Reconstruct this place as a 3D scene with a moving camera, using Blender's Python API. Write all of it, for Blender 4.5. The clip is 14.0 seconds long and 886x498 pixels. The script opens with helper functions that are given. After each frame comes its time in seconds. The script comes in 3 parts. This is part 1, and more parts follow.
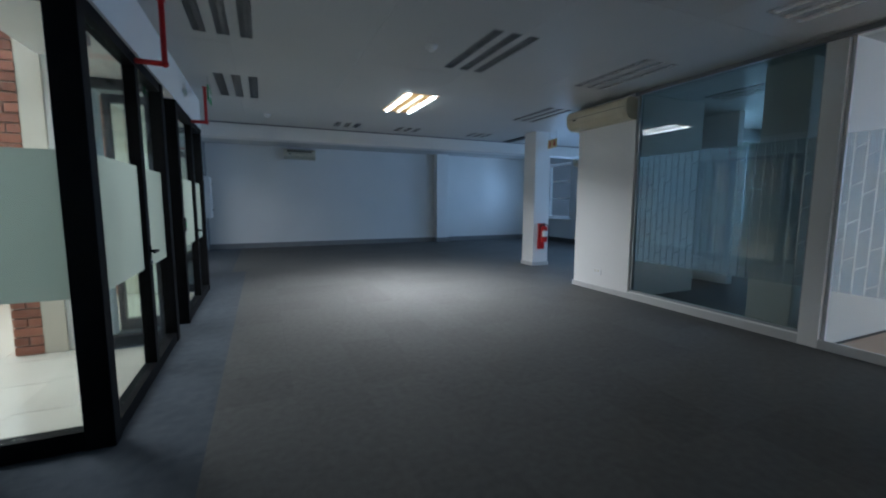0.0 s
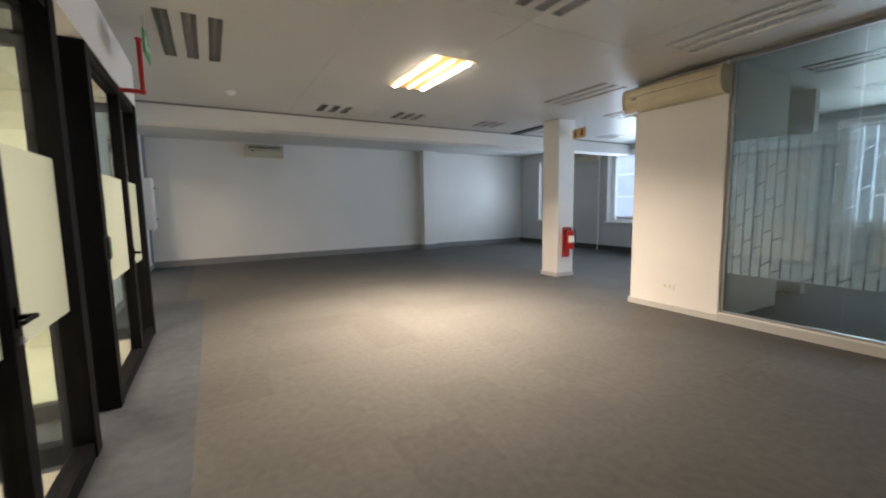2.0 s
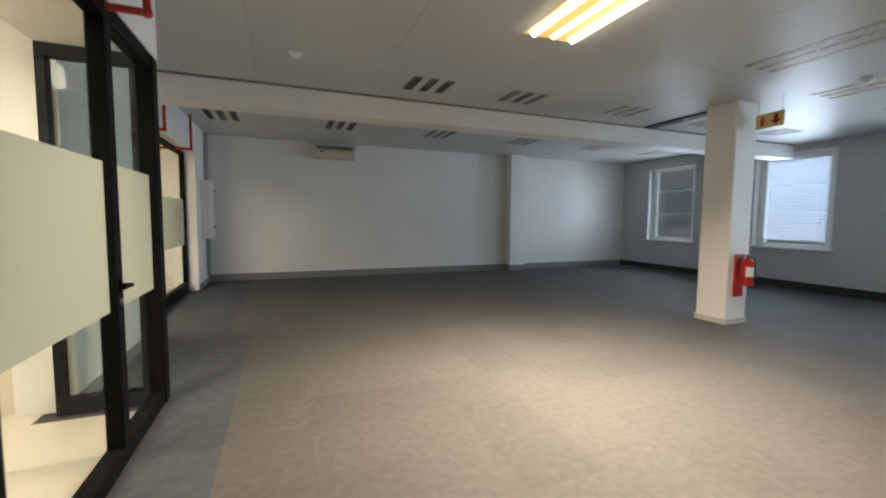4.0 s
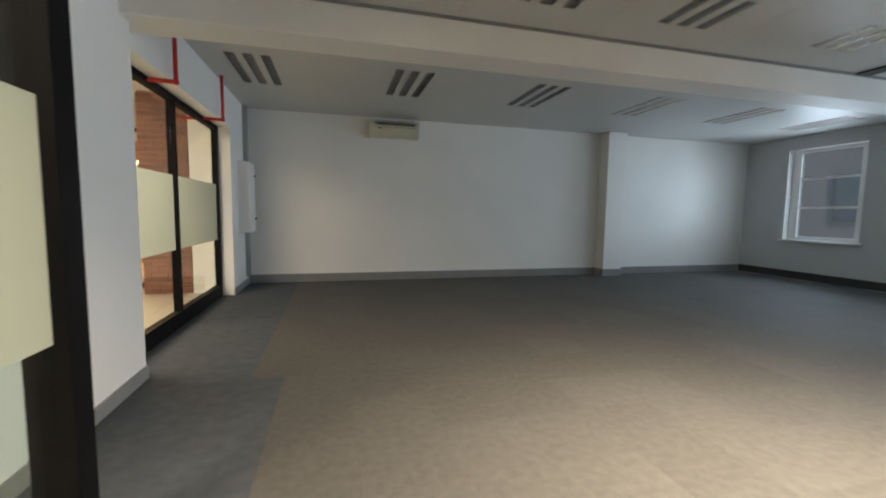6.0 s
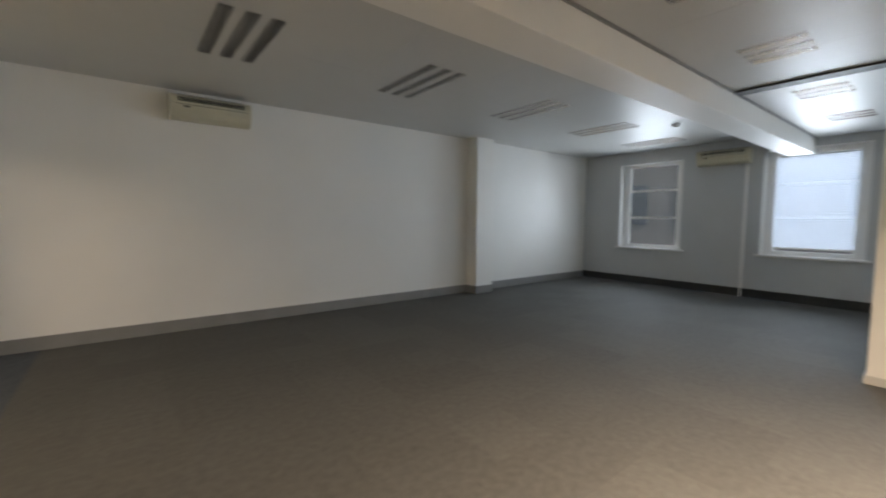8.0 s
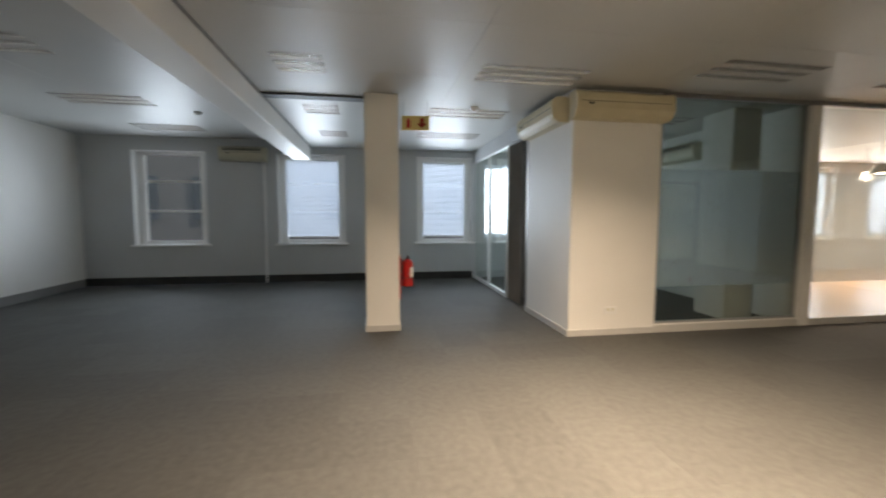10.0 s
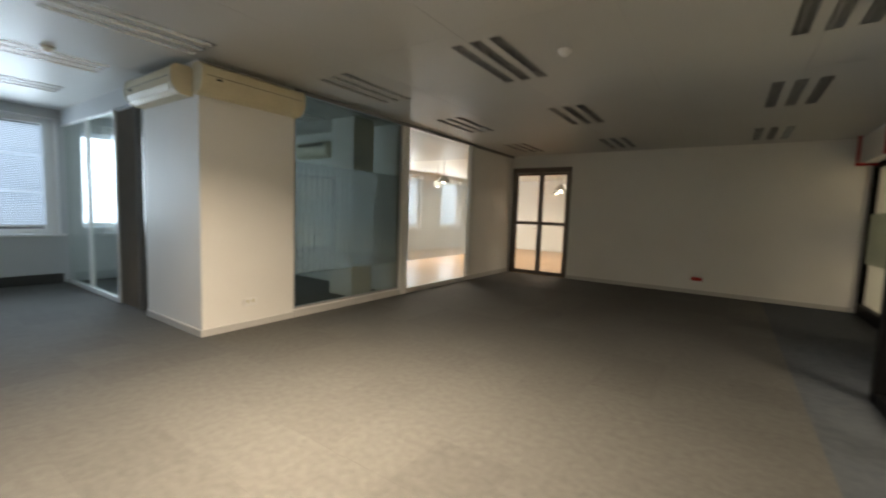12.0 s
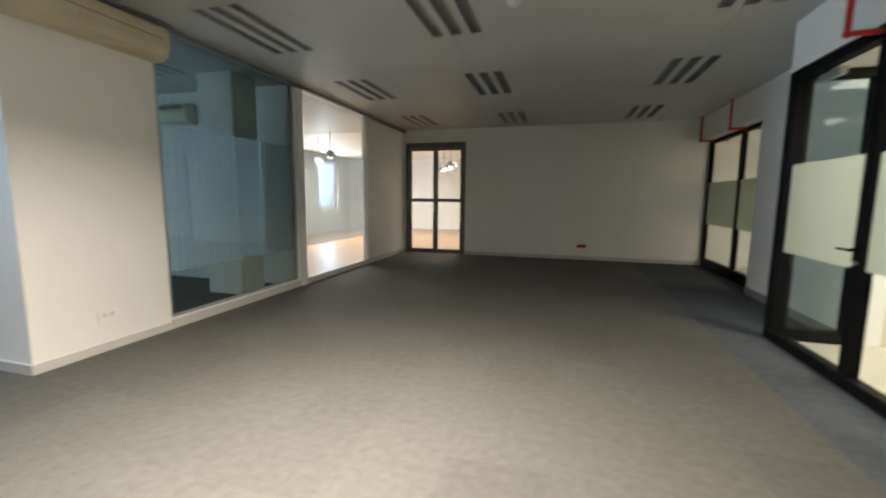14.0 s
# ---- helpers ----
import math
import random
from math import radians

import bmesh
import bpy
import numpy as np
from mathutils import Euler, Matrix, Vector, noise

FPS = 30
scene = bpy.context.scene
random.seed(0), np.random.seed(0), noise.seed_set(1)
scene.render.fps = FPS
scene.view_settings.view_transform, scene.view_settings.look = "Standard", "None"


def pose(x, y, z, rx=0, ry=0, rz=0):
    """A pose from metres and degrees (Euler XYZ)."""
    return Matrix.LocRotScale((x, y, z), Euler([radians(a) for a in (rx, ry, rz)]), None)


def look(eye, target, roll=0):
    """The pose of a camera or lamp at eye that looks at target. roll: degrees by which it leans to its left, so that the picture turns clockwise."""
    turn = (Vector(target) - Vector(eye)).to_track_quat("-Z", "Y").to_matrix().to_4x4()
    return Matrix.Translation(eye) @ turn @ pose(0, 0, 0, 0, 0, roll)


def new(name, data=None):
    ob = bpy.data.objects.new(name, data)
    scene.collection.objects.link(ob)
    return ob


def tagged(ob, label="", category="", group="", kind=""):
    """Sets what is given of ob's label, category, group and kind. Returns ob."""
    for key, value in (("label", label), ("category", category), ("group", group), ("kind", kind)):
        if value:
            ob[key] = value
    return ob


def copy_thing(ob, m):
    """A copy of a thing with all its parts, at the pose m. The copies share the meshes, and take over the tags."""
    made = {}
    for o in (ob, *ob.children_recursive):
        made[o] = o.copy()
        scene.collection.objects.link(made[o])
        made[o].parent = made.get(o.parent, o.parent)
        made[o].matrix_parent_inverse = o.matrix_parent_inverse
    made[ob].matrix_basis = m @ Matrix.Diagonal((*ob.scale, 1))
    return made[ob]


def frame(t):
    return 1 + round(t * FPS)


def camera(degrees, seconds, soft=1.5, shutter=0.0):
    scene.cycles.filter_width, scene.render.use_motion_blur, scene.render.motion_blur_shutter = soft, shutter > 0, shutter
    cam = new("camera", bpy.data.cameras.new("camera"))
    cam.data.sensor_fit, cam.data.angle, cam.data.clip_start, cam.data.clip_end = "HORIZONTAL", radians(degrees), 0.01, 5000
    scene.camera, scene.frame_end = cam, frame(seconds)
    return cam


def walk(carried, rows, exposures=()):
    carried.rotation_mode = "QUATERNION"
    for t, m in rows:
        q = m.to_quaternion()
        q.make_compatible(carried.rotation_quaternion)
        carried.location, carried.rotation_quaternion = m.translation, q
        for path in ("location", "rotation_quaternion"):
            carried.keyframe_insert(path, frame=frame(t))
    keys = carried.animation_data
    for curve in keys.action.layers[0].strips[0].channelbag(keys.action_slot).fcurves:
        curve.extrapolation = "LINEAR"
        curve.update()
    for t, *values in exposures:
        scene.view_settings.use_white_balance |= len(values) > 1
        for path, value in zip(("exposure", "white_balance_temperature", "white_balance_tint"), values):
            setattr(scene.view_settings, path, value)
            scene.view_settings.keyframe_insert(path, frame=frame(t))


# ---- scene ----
cam = camera(94.4, 14.0, 2.0, 0.5)
PATH = [
    (0, (0.844, 0.018, 1.382), (1.644, 1.837, 1.156), 0.2),
    (0.5, (0.718, 0.394, 1.387), (1.626, 2.161, 1.16), -0.2),
    (1, (0.688, 0.871, 1.381), (1.641, 2.617, 1.174), -0.6),
    (1.5, (0.638, 1.367, 1.372), (1.588, 3.117, 1.18), -0.9),
    (2, (0.677, 1.834, 1.384), (1.649, 3.569, 1.169), -0.9),
    (2.5, (0.744, 2.33, 1.41), (1.637, 4.111, 1.231), -0.9),
    (5, (0.883, 4.78, 1.319), (1.494, 6.678, 1.163), 1.2),
    (5.5, (0.89, 5.239, 1.302), (1.415, 7.162, 1.14), 1.1),
    (6, (0.891, 5.675, 1.304), (1.398, 7.602, 1.126), 0.9),
    (6.5, (0.935, 6.125, 1.311), (1.425, 8.056, 1.134), 0.7),
    (7, (0.915, 6.592, 1.342), (1.526, 8.492, 1.216), 0.4),
    (7.5, (0.922, 7.017, 1.353), (1.851, 8.784, 1.237), 0.5),
    (8, (1.01, 7.339, 1.456), (2.236, 8.912, 1.311), 0.4),
    (8.5, (1.172, 7.57, 1.44), (2.799, 8.725, 1.303), 0.0),
    (11, (1.17, 7.739, 1.436), (2.831, 6.637, 1.271), 1.0),
    (11.5, (1.167, 7.661, 1.392), (2.585, 6.258, 1.233), 1.3),
    (12, (1.124, 7.568, 1.428), (2.252, 5.926, 1.253), 2.1),
    (12.5, (1.051, 7.503, 1.44), (1.935, 5.719, 1.255), 2.0),
    (13, (1.186, 7.462, 1.428), (1.847, 5.584, 1.234), 2.2),
    (13.5, (1.47, 7.368, 1.399), (1.929, 5.432, 1.194), 1.8),
    (14, (1.987, 7.406, 1.327), (2.534, 5.499, 1.078), 0.5),
]
EXPOSURES = [(0, -0.15, 4900, 10), (0.4, 0.55, 5650, 12), (0.8, 0.93, 6500, 15), (1.5, 0.9, 6900, 18), (2.7, 0.7, 7100, 20), (5, 0.52, 7100, 15), (6.5, 0.84, 7200, 15), (7.2, 0.9, 7400, 16), (8.2, 0.72, 7800, 20), (11, 0.27, 7700, 17), (11.7, 0.24, 7500, 15), (13, 0.6, 6700, 13), (14, 0.62, 6300, 11)]
walk(cam, [(t, look(eye, target, roll)) for t, eye, target, roll in PATH], EXPOSURES)

# ---- world and lights ----
world = bpy.data.worlds.new("world")
scene.world = world
world.use_nodes = True
wn = world.node_tree.nodes
sky = wn.new("ShaderNodeTexSky")
sky.sky_type, sky.sun_disc = "NISHITA", False
sky.sun_elevation, sky.sun_rotation = radians(42), radians(190)
wn["Background"].inputs["Strength"].default_value = 0.12
world.node_tree.links.new(sky.outputs[0], wn["Background"].inputs[0])
sun = new("sun", bpy.data.lights.new("sun", "SUN"))
sun.data.energy, sun.data.angle, sun.data.color = 2.5, radians(0.6), (1, 0.94, 0.86)
sun.rotation_euler = (radians(48), 0, radians(-10))


def area(name, x, y, z, sx, sy, watts, colour, spread=180, turn=(0, 0, 0)):
    lamp = bpy.data.lights.new(name, "AREA")
    lamp.shape, lamp.size, lamp.size_y = "RECTANGLE", sx, sy
    lamp.energy, lamp.color, lamp.spread = watts, colour, radians(spread)
    ob = new(name, lamp)
    ob.matrix_world = pose(x, y, z, *turn)
    return ob


WARM, COOL = (1.0, 0.88, 0.71), (0.58, 0.79, 1.0)
area("tube_light", 3.0, 6.25, 2.862, 0.46, 1.1, 122, WARM, 140)
area("tube_light", 3.0, 6.25, 2.861, 0.46, 1.1, 40, WARM, 100)
for wy, front, behind in ((11.865, 21, 11), (9.06, 23, 12), (6.13, 23, 14), (4.2, 16, 30)):
    area("window_light", 10.55, wy, 1.78, 1.5, 0.92, front, COOL, 115, (0, 89, 0))
    area("window_light", 10.64, wy, 1.78, 1.7, 1.1, behind, COOL, 170, (0, 90, 0))
for lx, ly in ((-0.75, 3.8), (-0.75, 6.4), (-4.6, 2.0), (-2.6, 9.5), (-2.2, 5.0)):
    if lx < -0.85:
        area("downlight_light", lx, ly, 2.96, 1.8, 1.8, {2.0: 60, 9.5: 85}.get(ly, 95), (1, 0.90, 0.75), 175)
    else:
        area("downlight_light", lx, ly, 2.58, 0.16, 0.16, 9, (1, 0.90, 0.75), 150)
area("cafe_light", -4.0, 15.6, 2.9, 2.0, 1.2, 130, (1, 0.68, 0.34))
for lx, ly, w in ((8.3, -2.4, 75), (8.6, -5.4, 110), (4.6, -5.0, 80)):
    area("annexe_light", lx, ly, 2.8, 1.2, 1.2, w, (1, 0.89, 0.76), 160)
for wy in (-0.6, -3.85, -6.5):
    area("window_light", 10.64, wy, 1.78, 1.6, 1.1, 50, (0.8, 0.9, 1), 170, (0, 90, 0))



# ---- materials ----
def nodes_of(name):
    m = bpy.data.materials.new(name)
    m.use_nodes = True
    return m, m.node_tree.nodes, m.node_tree.links, m.node_tree.nodes["Principled BSDF"]


def surface(name, a, b, scale=3.0, rough=0.6, metal=0.0, fine=90.0, bump=0.05, vary=0.0, island=False, spec=0.5, stretch=(1, 1, 1), reach=0.18):
    """Two tones mixed by a large soft noise and a fine grain, with a fine bump."""
    m, n, l, p = nodes_of(name)
    co, mp = n.new("ShaderNodeNewGeometry"), n.new("ShaderNodeMapping")
    mp.inputs["Scale"].default_value = stretch
    l.new(co.outputs["Position"], mp.inputs["Vector"])
    big, small, mix = n.new("ShaderNodeTexNoise"), n.new("ShaderNodeTexNoise"), n.new("ShaderNodeMix")
    for tex, s, d in ((big, scale, 4), (small, fine, 3)):
        tex.inputs["Scale"].default_value, tex.inputs["Detail"].default_value = s, d
        l.new(mp.outputs[0], tex.inputs["Vector"])
    add = n.new("ShaderNodeMath")
    add.operation = "MULTIPLY_ADD"
    add.inputs[1].default_value = 0.45
    l.new(small.outputs[0], add.inputs[0])
    half = n.new("ShaderNodeMath")
    half.operation = "MULTIPLY"
    half.inputs[1].default_value = 0.55
    l.new(big.outputs[0], half.inputs[0])
    l.new(half.outputs[0], add.inputs[2])
    mix.data_type = "RGBA"
    mix.inputs[6].default_value, mix.inputs[7].default_value = (*a, 1), (*b, 1)
    ramp = n.new("ShaderNodeMapRange")
    ramp.inputs[1].default_value, ramp.inputs[2].default_value = 0.5 - reach, 0.5 + reach
    l.new(add.outputs[0], ramp.inputs[0])
    l.new(ramp.outputs[0], mix.inputs[0])
    out = mix.outputs[2]
    if vary:
        hsv = n.new("ShaderNodeHueSaturation")
        rnd = n.new("ShaderNodeMapRange")
        rnd.inputs[3].default_value, rnd.inputs[4].default_value = 1 - vary, 1 + vary
        src = co.outputs["Random Per Island"] if island else n.new("ShaderNodeObjectInfo").outputs["Random"]
        l.new(src, rnd.inputs[0])
        l.new(rnd.outputs[0], hsv.inputs["Value"])
        l.new(out, hsv.inputs["Color"])
        out = hsv.outputs[0]
    l.new(out, p.inputs["Base Color"])
    p.inputs["Roughness"].default_value, p.inputs["Metallic"].default_value = rough, metal
    p.inputs["Specular IOR Level"].default_value = spec
    bp = n.new("ShaderNodeBump")
    bp.inputs["Strength"].default_value, bp.inputs["Distance"].default_value = bump, 0.004
    l.new(small.outputs[0], bp.inputs["Height"])
    l.new(bp.outputs[0], p.inputs["Normal"])
    return m


def glazing(name, tint, ior=0.03):
    m, n, l, p = nodes_of(name)
    n.remove(p)
    clear, gloss, mix, fr = (n.new("ShaderNodeBsdfTransparent"), n.new("ShaderNodeBsdfGlossy"), n.new("ShaderNodeMixShader"), n.new("ShaderNodeLayerWeight"))
    clear.inputs[0].default_value, gloss.inputs["Roughness"].default_value = (*tint, 1), 0.01
    power, share = n.new("ShaderNodeMath"), n.new("ShaderNodeMath")
    power.operation, share.operation = "POWER", "MULTIPLY_ADD"
    power.inputs[1].default_value = 4.5
    share.inputs[1].default_value, share.inputs[2].default_value = 0.4, ior
    l.new(fr.outputs["Facing"], power.inputs[0])
    l.new(power.outputs[0], share.inputs[0])
    l.new(share.outputs[0], mix.inputs[0])
    l.new(clear.outputs[0], mix.inputs[1])
    l.new(gloss.outputs[0], mix.inputs[2])
    l.new(mix.outputs[0], n["Material Output"].inputs[0])
    return m


def film_material(name, colour, clear_share, pattern=False):
    """Frosted film: light passes diffusely; a pattern leaves leaf-shaped clear cuts."""
    m, n, l, p = nodes_of(name)
    n.remove(p)
    tl, df, cl = n.new("ShaderNodeBsdfTranslucent"), n.new("ShaderNodeBsdfDiffuse"), n.new("ShaderNodeBsdfTransparent")
    tl.inputs[0].default_value = df.inputs[0].default_value = (*colour, 1)
    m1, m2 = n.new("ShaderNodeMixShader"), n.new("ShaderNodeMixShader")
    m1.inputs[0].default_value, m2.inputs[0].default_value = 0.4, clear_share
    l.new(tl.outputs[0], m1.inputs[1]), l.new(df.outputs[0], m1.inputs[2])
    l.new(m1.outputs[0], m2.inputs[1]), l.new(cl.outputs[0], m2.inputs[2])
    if pattern:
        geo, sep, com, slant = n.new("ShaderNodeNewGeometry"), n.new("ShaderNodeSeparateXYZ"), n.new("ShaderNodeCombineXYZ"), n.new("ShaderNodeMath")
        bars, ramp = n.new("ShaderNodeTexBrick"), n.new("ShaderNodeMapRange")
        slant.operation = "MULTIPLY_ADD"
        slant.inputs[1].default_value = 0.6
        l.new(geo.outputs["Position"], sep.inputs[0])
        l.new(sep.outputs[1], slant.inputs[0]), l.new(sep.outputs[2], slant.inputs[2])
        l.new(slant.outputs[0], com.inputs[0]), l.new(sep.outputs[1], com.inputs[1])
        l.new(com.outputs[0], bars.inputs["Vector"])
        bars.offset = 0.37
        for key, value in (("Scale", 1.0), ("Mortar Size", 0.008), ("Mortar Smooth", 0.2), ("Brick Width", 0.34), ("Row Height", 0.09)):
            bars.inputs[key].default_value = value
        ramp.inputs[3].default_value, ramp.inputs[4].default_value = 0.40, clear_share
        l.new(bars.outputs["Fac"], ramp.inputs[0]), l.new(ramp.outputs[0], m2.inputs[0])
    l.new(m2.outputs[0], n["Material Output"].inputs[0])
    return m


def glow(name, colour, strength):
    m, n, l, p = nodes_of(name)
    p.inputs["Emission Color"].default_value, p.inputs["Emission Strength"].default_value = (*colour, 1), strength
    return m


WALL = surface("wall_paint", (0.78, 0.77, 0.74), (0.84, 0.83, 0.80), 1.2, 0.55, fine=140, bump=0.12)
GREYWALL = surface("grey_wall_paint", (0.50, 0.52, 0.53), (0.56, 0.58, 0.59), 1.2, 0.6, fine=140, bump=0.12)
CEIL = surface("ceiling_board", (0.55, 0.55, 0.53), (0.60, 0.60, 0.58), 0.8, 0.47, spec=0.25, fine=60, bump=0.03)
SKIRT = surface("skirting_grey", (0.20, 0.20, 0.20), (0.26, 0.26, 0.255), 4, 0.5, fine=120)
SKIRTLIGHT = surface("skirting_light", (0.50, 0.50, 0.48), (0.58, 0.57, 0.55), 4, 0.45, fine=120)
CARPET = surface("carpet_grey", (0.066, 0.065, 0.061), (0.132, 0.130, 0.122), 18.0, 0.75, fine=150, bump=0.65, reach=0.32, vary=0.07, spec=0.16)
CARPETJ = surface("carpet_grey_far", (0.066, 0.065, 0.061), (0.132, 0.130, 0.122), 18.0, 0.75, fine=150, bump=0.65, reach=0.32, vary=0.07, island=True, spec=0.16)
CARPETBLUE = surface("carpet_blue", (0.052, 0.060, 0.070), (0.105, 0.118, 0.132), 11.0, 0.75, fine=120, bump=0.9, reach=0.27, vary=0.06, spec=0.1)
SLAB = surface("screed", (0.05, 0.05, 0.05), (0.07, 0.07, 0.07), 5, 0.9)
BLACK = surface("black_aluminium", (0.005, 0.005, 0.0055), (0.009, 0.009, 0.0095), 6, 0.5, 0.0, 120, 0.04, spec=0.06)
BRONZE = surface("bronze_aluminium", (0.13, 0.115, 0.10), (0.17, 0.15, 0.13), 6, 0.4, 0.4, 120, 0.04)
GREYMETAL = surface("grey_aluminium", (0.32, 0.33, 0.33), (0.38, 0.39, 0.39), 6, 0.4, 0.5, 120, 0.04)
WHITE = surface("white_gloss_paint", (0.78, 0.78, 0.77), (0.83, 0.83, 0.82), 4, 0.35, fine=90, bump=0.06)
PLASTIC = surface("aged_plastic", (0.60, 0.53, 0.36), (0.68, 0.61, 0.43), 5, 0.4, fine=60, bump=0.02)
PLASTICPALE = surface("pale_plastic", (0.58, 0.54, 0.40), (0.64, 0.60, 0.46), 5, 0.4, fine=60, bump=0.02)
DARK = surface("dark_vent", (0.02, 0.02, 0.02), (0.035, 0.035, 0.03), 8, 0.6)
RED = surface("red_enamel", (0.42, 0.012, 0.012), (0.50, 0.02, 0.018), 8, 0.3, fine=60, bump=0.03)
LOUVRE = surface("louvre_metal", (0.80, 0.80, 0.80), (0.86, 0.86, 0.86), 8, 0.26, 1.0, 100, 0.02)
TUBE = surface("unlit_tube", (0.75, 0.76, 0.76), (0.80, 0.81, 0.81), 8, 0.3)
TRAY = surface("lamp_tray", (0.34, 0.34, 0.33), (0.40, 0.40, 0.39), 8, 0.35, 0.3)
LIT = glow("lit_tube", (1.0, 0.93, 0.78), 14)
LITTRAY = glow("lit_amber_tray", (1.0, 0.55, 0.16), 0.4)
LITTRAY.node_tree.nodes["Principled BSDF"].inputs["Base Color"].default_value = (0.7, 0.5, 0.2, 1)
LITMID = glow("amber_tube", (1.0, 0.74, 0.38), 1.6)
DOWNLIT = glow("lit_downlight", (1, 0.92, 0.78), 12)
TILE = surface("cream_tile", (0.60, 0.55, 0.46), (0.68, 0.63, 0.54), 2, 0.25, fine=40, bump=0.02, vary=0.03, island=True)
CREAM = surface("cream_paint", (0.62, 0.57, 0.47), (0.68, 0.63, 0.53), 1.5, 0.6, fine=120, bump=0.1)
BRICK = surface("clay_brick", (0.22, 0.085, 0.05), (0.36, 0.16, 0.10), 9, 0.85, fine=70, bump=0.6, vary=0.25)
MORTAR = surface("mortar", (0.32, 0.28, 0.24), (0.40, 0.36, 0.31), 9, 0.9)
WOOD = surface("oak", (0.30, 0.14, 0.05), (0.42, 0.22, 0.09), 3, 0.4, fine=30, stretch=(1, 8, 8))
WOODFLOOR = surface("laminate_floor", (0.33, 0.20, 0.12), (0.46, 0.30, 0.19), 2.5, 0.32, fine=25, bump=0.02, vary=0.10, island=True, stretch=(1, 7, 7))
GLASS = glazing("clear_glass", (0.93, 0.97, 0.95))
TEAL = glazing("green_tinted_glass", (0.65, 0.69, 0.66), 0.06)
FILM = film_material("frosted_film", (0.43, 0.47, 0.41), 0.10)
LEAFFILM = film_material("leaf_pattern_film", (0.80, 0.84, 0.86), 0.93, True)
SLAT = film_material("blind_slat", (0.78, 0.83, 0.90), 0.05)
YELLOW = surface("sign_yellow", (0.62, 0.47, 0.18), (0.68, 0.52, 0.22), 8, 0.4)
GREEN = surface("sign_green", (0.05, 0.30, 0.10), (0.07, 0.36, 0.13), 8, 0.4)
CURTAIN = surface("grey_concertina", (0.30, 0.29, 0.275), (0.36, 0.35, 0.33), 5, 0.7)
STONE = surface("far_facade", (0.15, 0.155, 0.165), (0.22, 0.225, 0.235), 0.8, 0.85, fine=12, bump=0.2)
FARPANE = surface("far_window", (0.06, 0.08, 0.11), (0.10, 0.13, 0.17), 1, 0.15)


# ---- mesh helpers ----
def cube(bm, x0, x1, y0, y1, z0, z1, bevel=0.0):
    r = bmesh.ops.create_cube(bm, size=1, matrix=Matrix.Translation(((x0 + x1) / 2, (y0 + y1) / 2, (z0 + z1) / 2)) @ Matrix.Diagonal((abs(x1 - x0), abs(y1 - y0), abs(z1 - z0), 1)))
    if bevel:
        edges = list({e for v in r["verts"] for e in v.link_edges})
        bmesh.ops.bevel(bm, geom=edges, offset=bevel, segments=2, affect="EDGES", profile=0.5)


def tube(bm, a, b, r, seg=14, r2=None):
    a, b = Vector(a), Vector(b)
    d = b - a
    m = Matrix.Translation((a + b) / 2) @ d.to_track_quat("Z", "Y").to_matrix().to_4x4()
    bmesh.ops.create_cone(bm, cap_ends=True, segments=seg, radius1=r, radius2=r if r2 is None else r2, depth=d.length, matrix=m)


def ball(bm, c, r):
    bmesh.ops.create_uvsphere(bm, u_segments=14, v_segments=8, radius=r, matrix=Matrix.Translation(c))


def extrude_profile(bm, pts, y0, y1):
    """A solid whose section in x and z is pts, from y0 to y1."""
    n = len(pts)
    a = [bm.verts.new((x, y0, z)) for x, z in pts]
    b = [bm.verts.new((x, y1, z)) for x, z in pts]
    bm.faces.new(a), bm.faces.new(b[::-1])
    for i in range(n):
        bm.faces.new((a[i], b[i], b[(i + 1) % n], a[(i + 1) % n]))
    bmesh.ops.recalc_face_normals(bm, faces=bm.faces[:])


def mesh_object(name, bm, material, smooth=False):
    me = bpy.data.meshes.new(name)
    bm.to_mesh(me)
    bm.free()
    me.materials.append(material)
    if smooth:
        for f in me.polygons:
            f.use_smooth = True
        me.set_sharp_from_angle(angle=radians(35))
    return new(name, me)


def part(name, bm, material, parent, label="", smooth=False):
    ob = mesh_object(name, bm, material, smooth)
    ob.parent = parent
    if label:
        ob["label"] = label
    return ob


def block(name, material, parent, *boxes, bevel=0.0, label=""):
    bm = bmesh.new()
    for b in boxes:
        cube(bm, *b, bevel)
    return part(name, bm, material, parent, label)


def structure(name, material, label, category, *boxes, bevel=0.0):
    bm = bmesh.new()
    for b in boxes:
        cube(bm, *b, bevel)
    return tagged(mesh_object(name, bm, material), label, category, kind="structure")


def empty(name, label, category, at=(0, 0, 0), group="", kind=""):
    ob = new(name)
    ob.location = at
    return tagged(ob, label, category, group, kind)


def wall_x(x0, x1, y0, y1, z1, holes):
    """Boxes of a wall along y with rectangular holes (ya, yb, za, zb), in order of y."""
    out, y = [], y0
    for ya, yb, za, zb in holes:
        if ya > y:
            out.append((x0, x1, y, ya, 0, z1))
        if za > 0:
            out.append((x0, x1, ya, yb, 0, za))
        if zb < z1:
            out.append((x0, x1, ya, yb, zb, z1))
        y = yb
    if y < y1:
        out.append((x0, x1, y, y1, 0, z1))
    return out


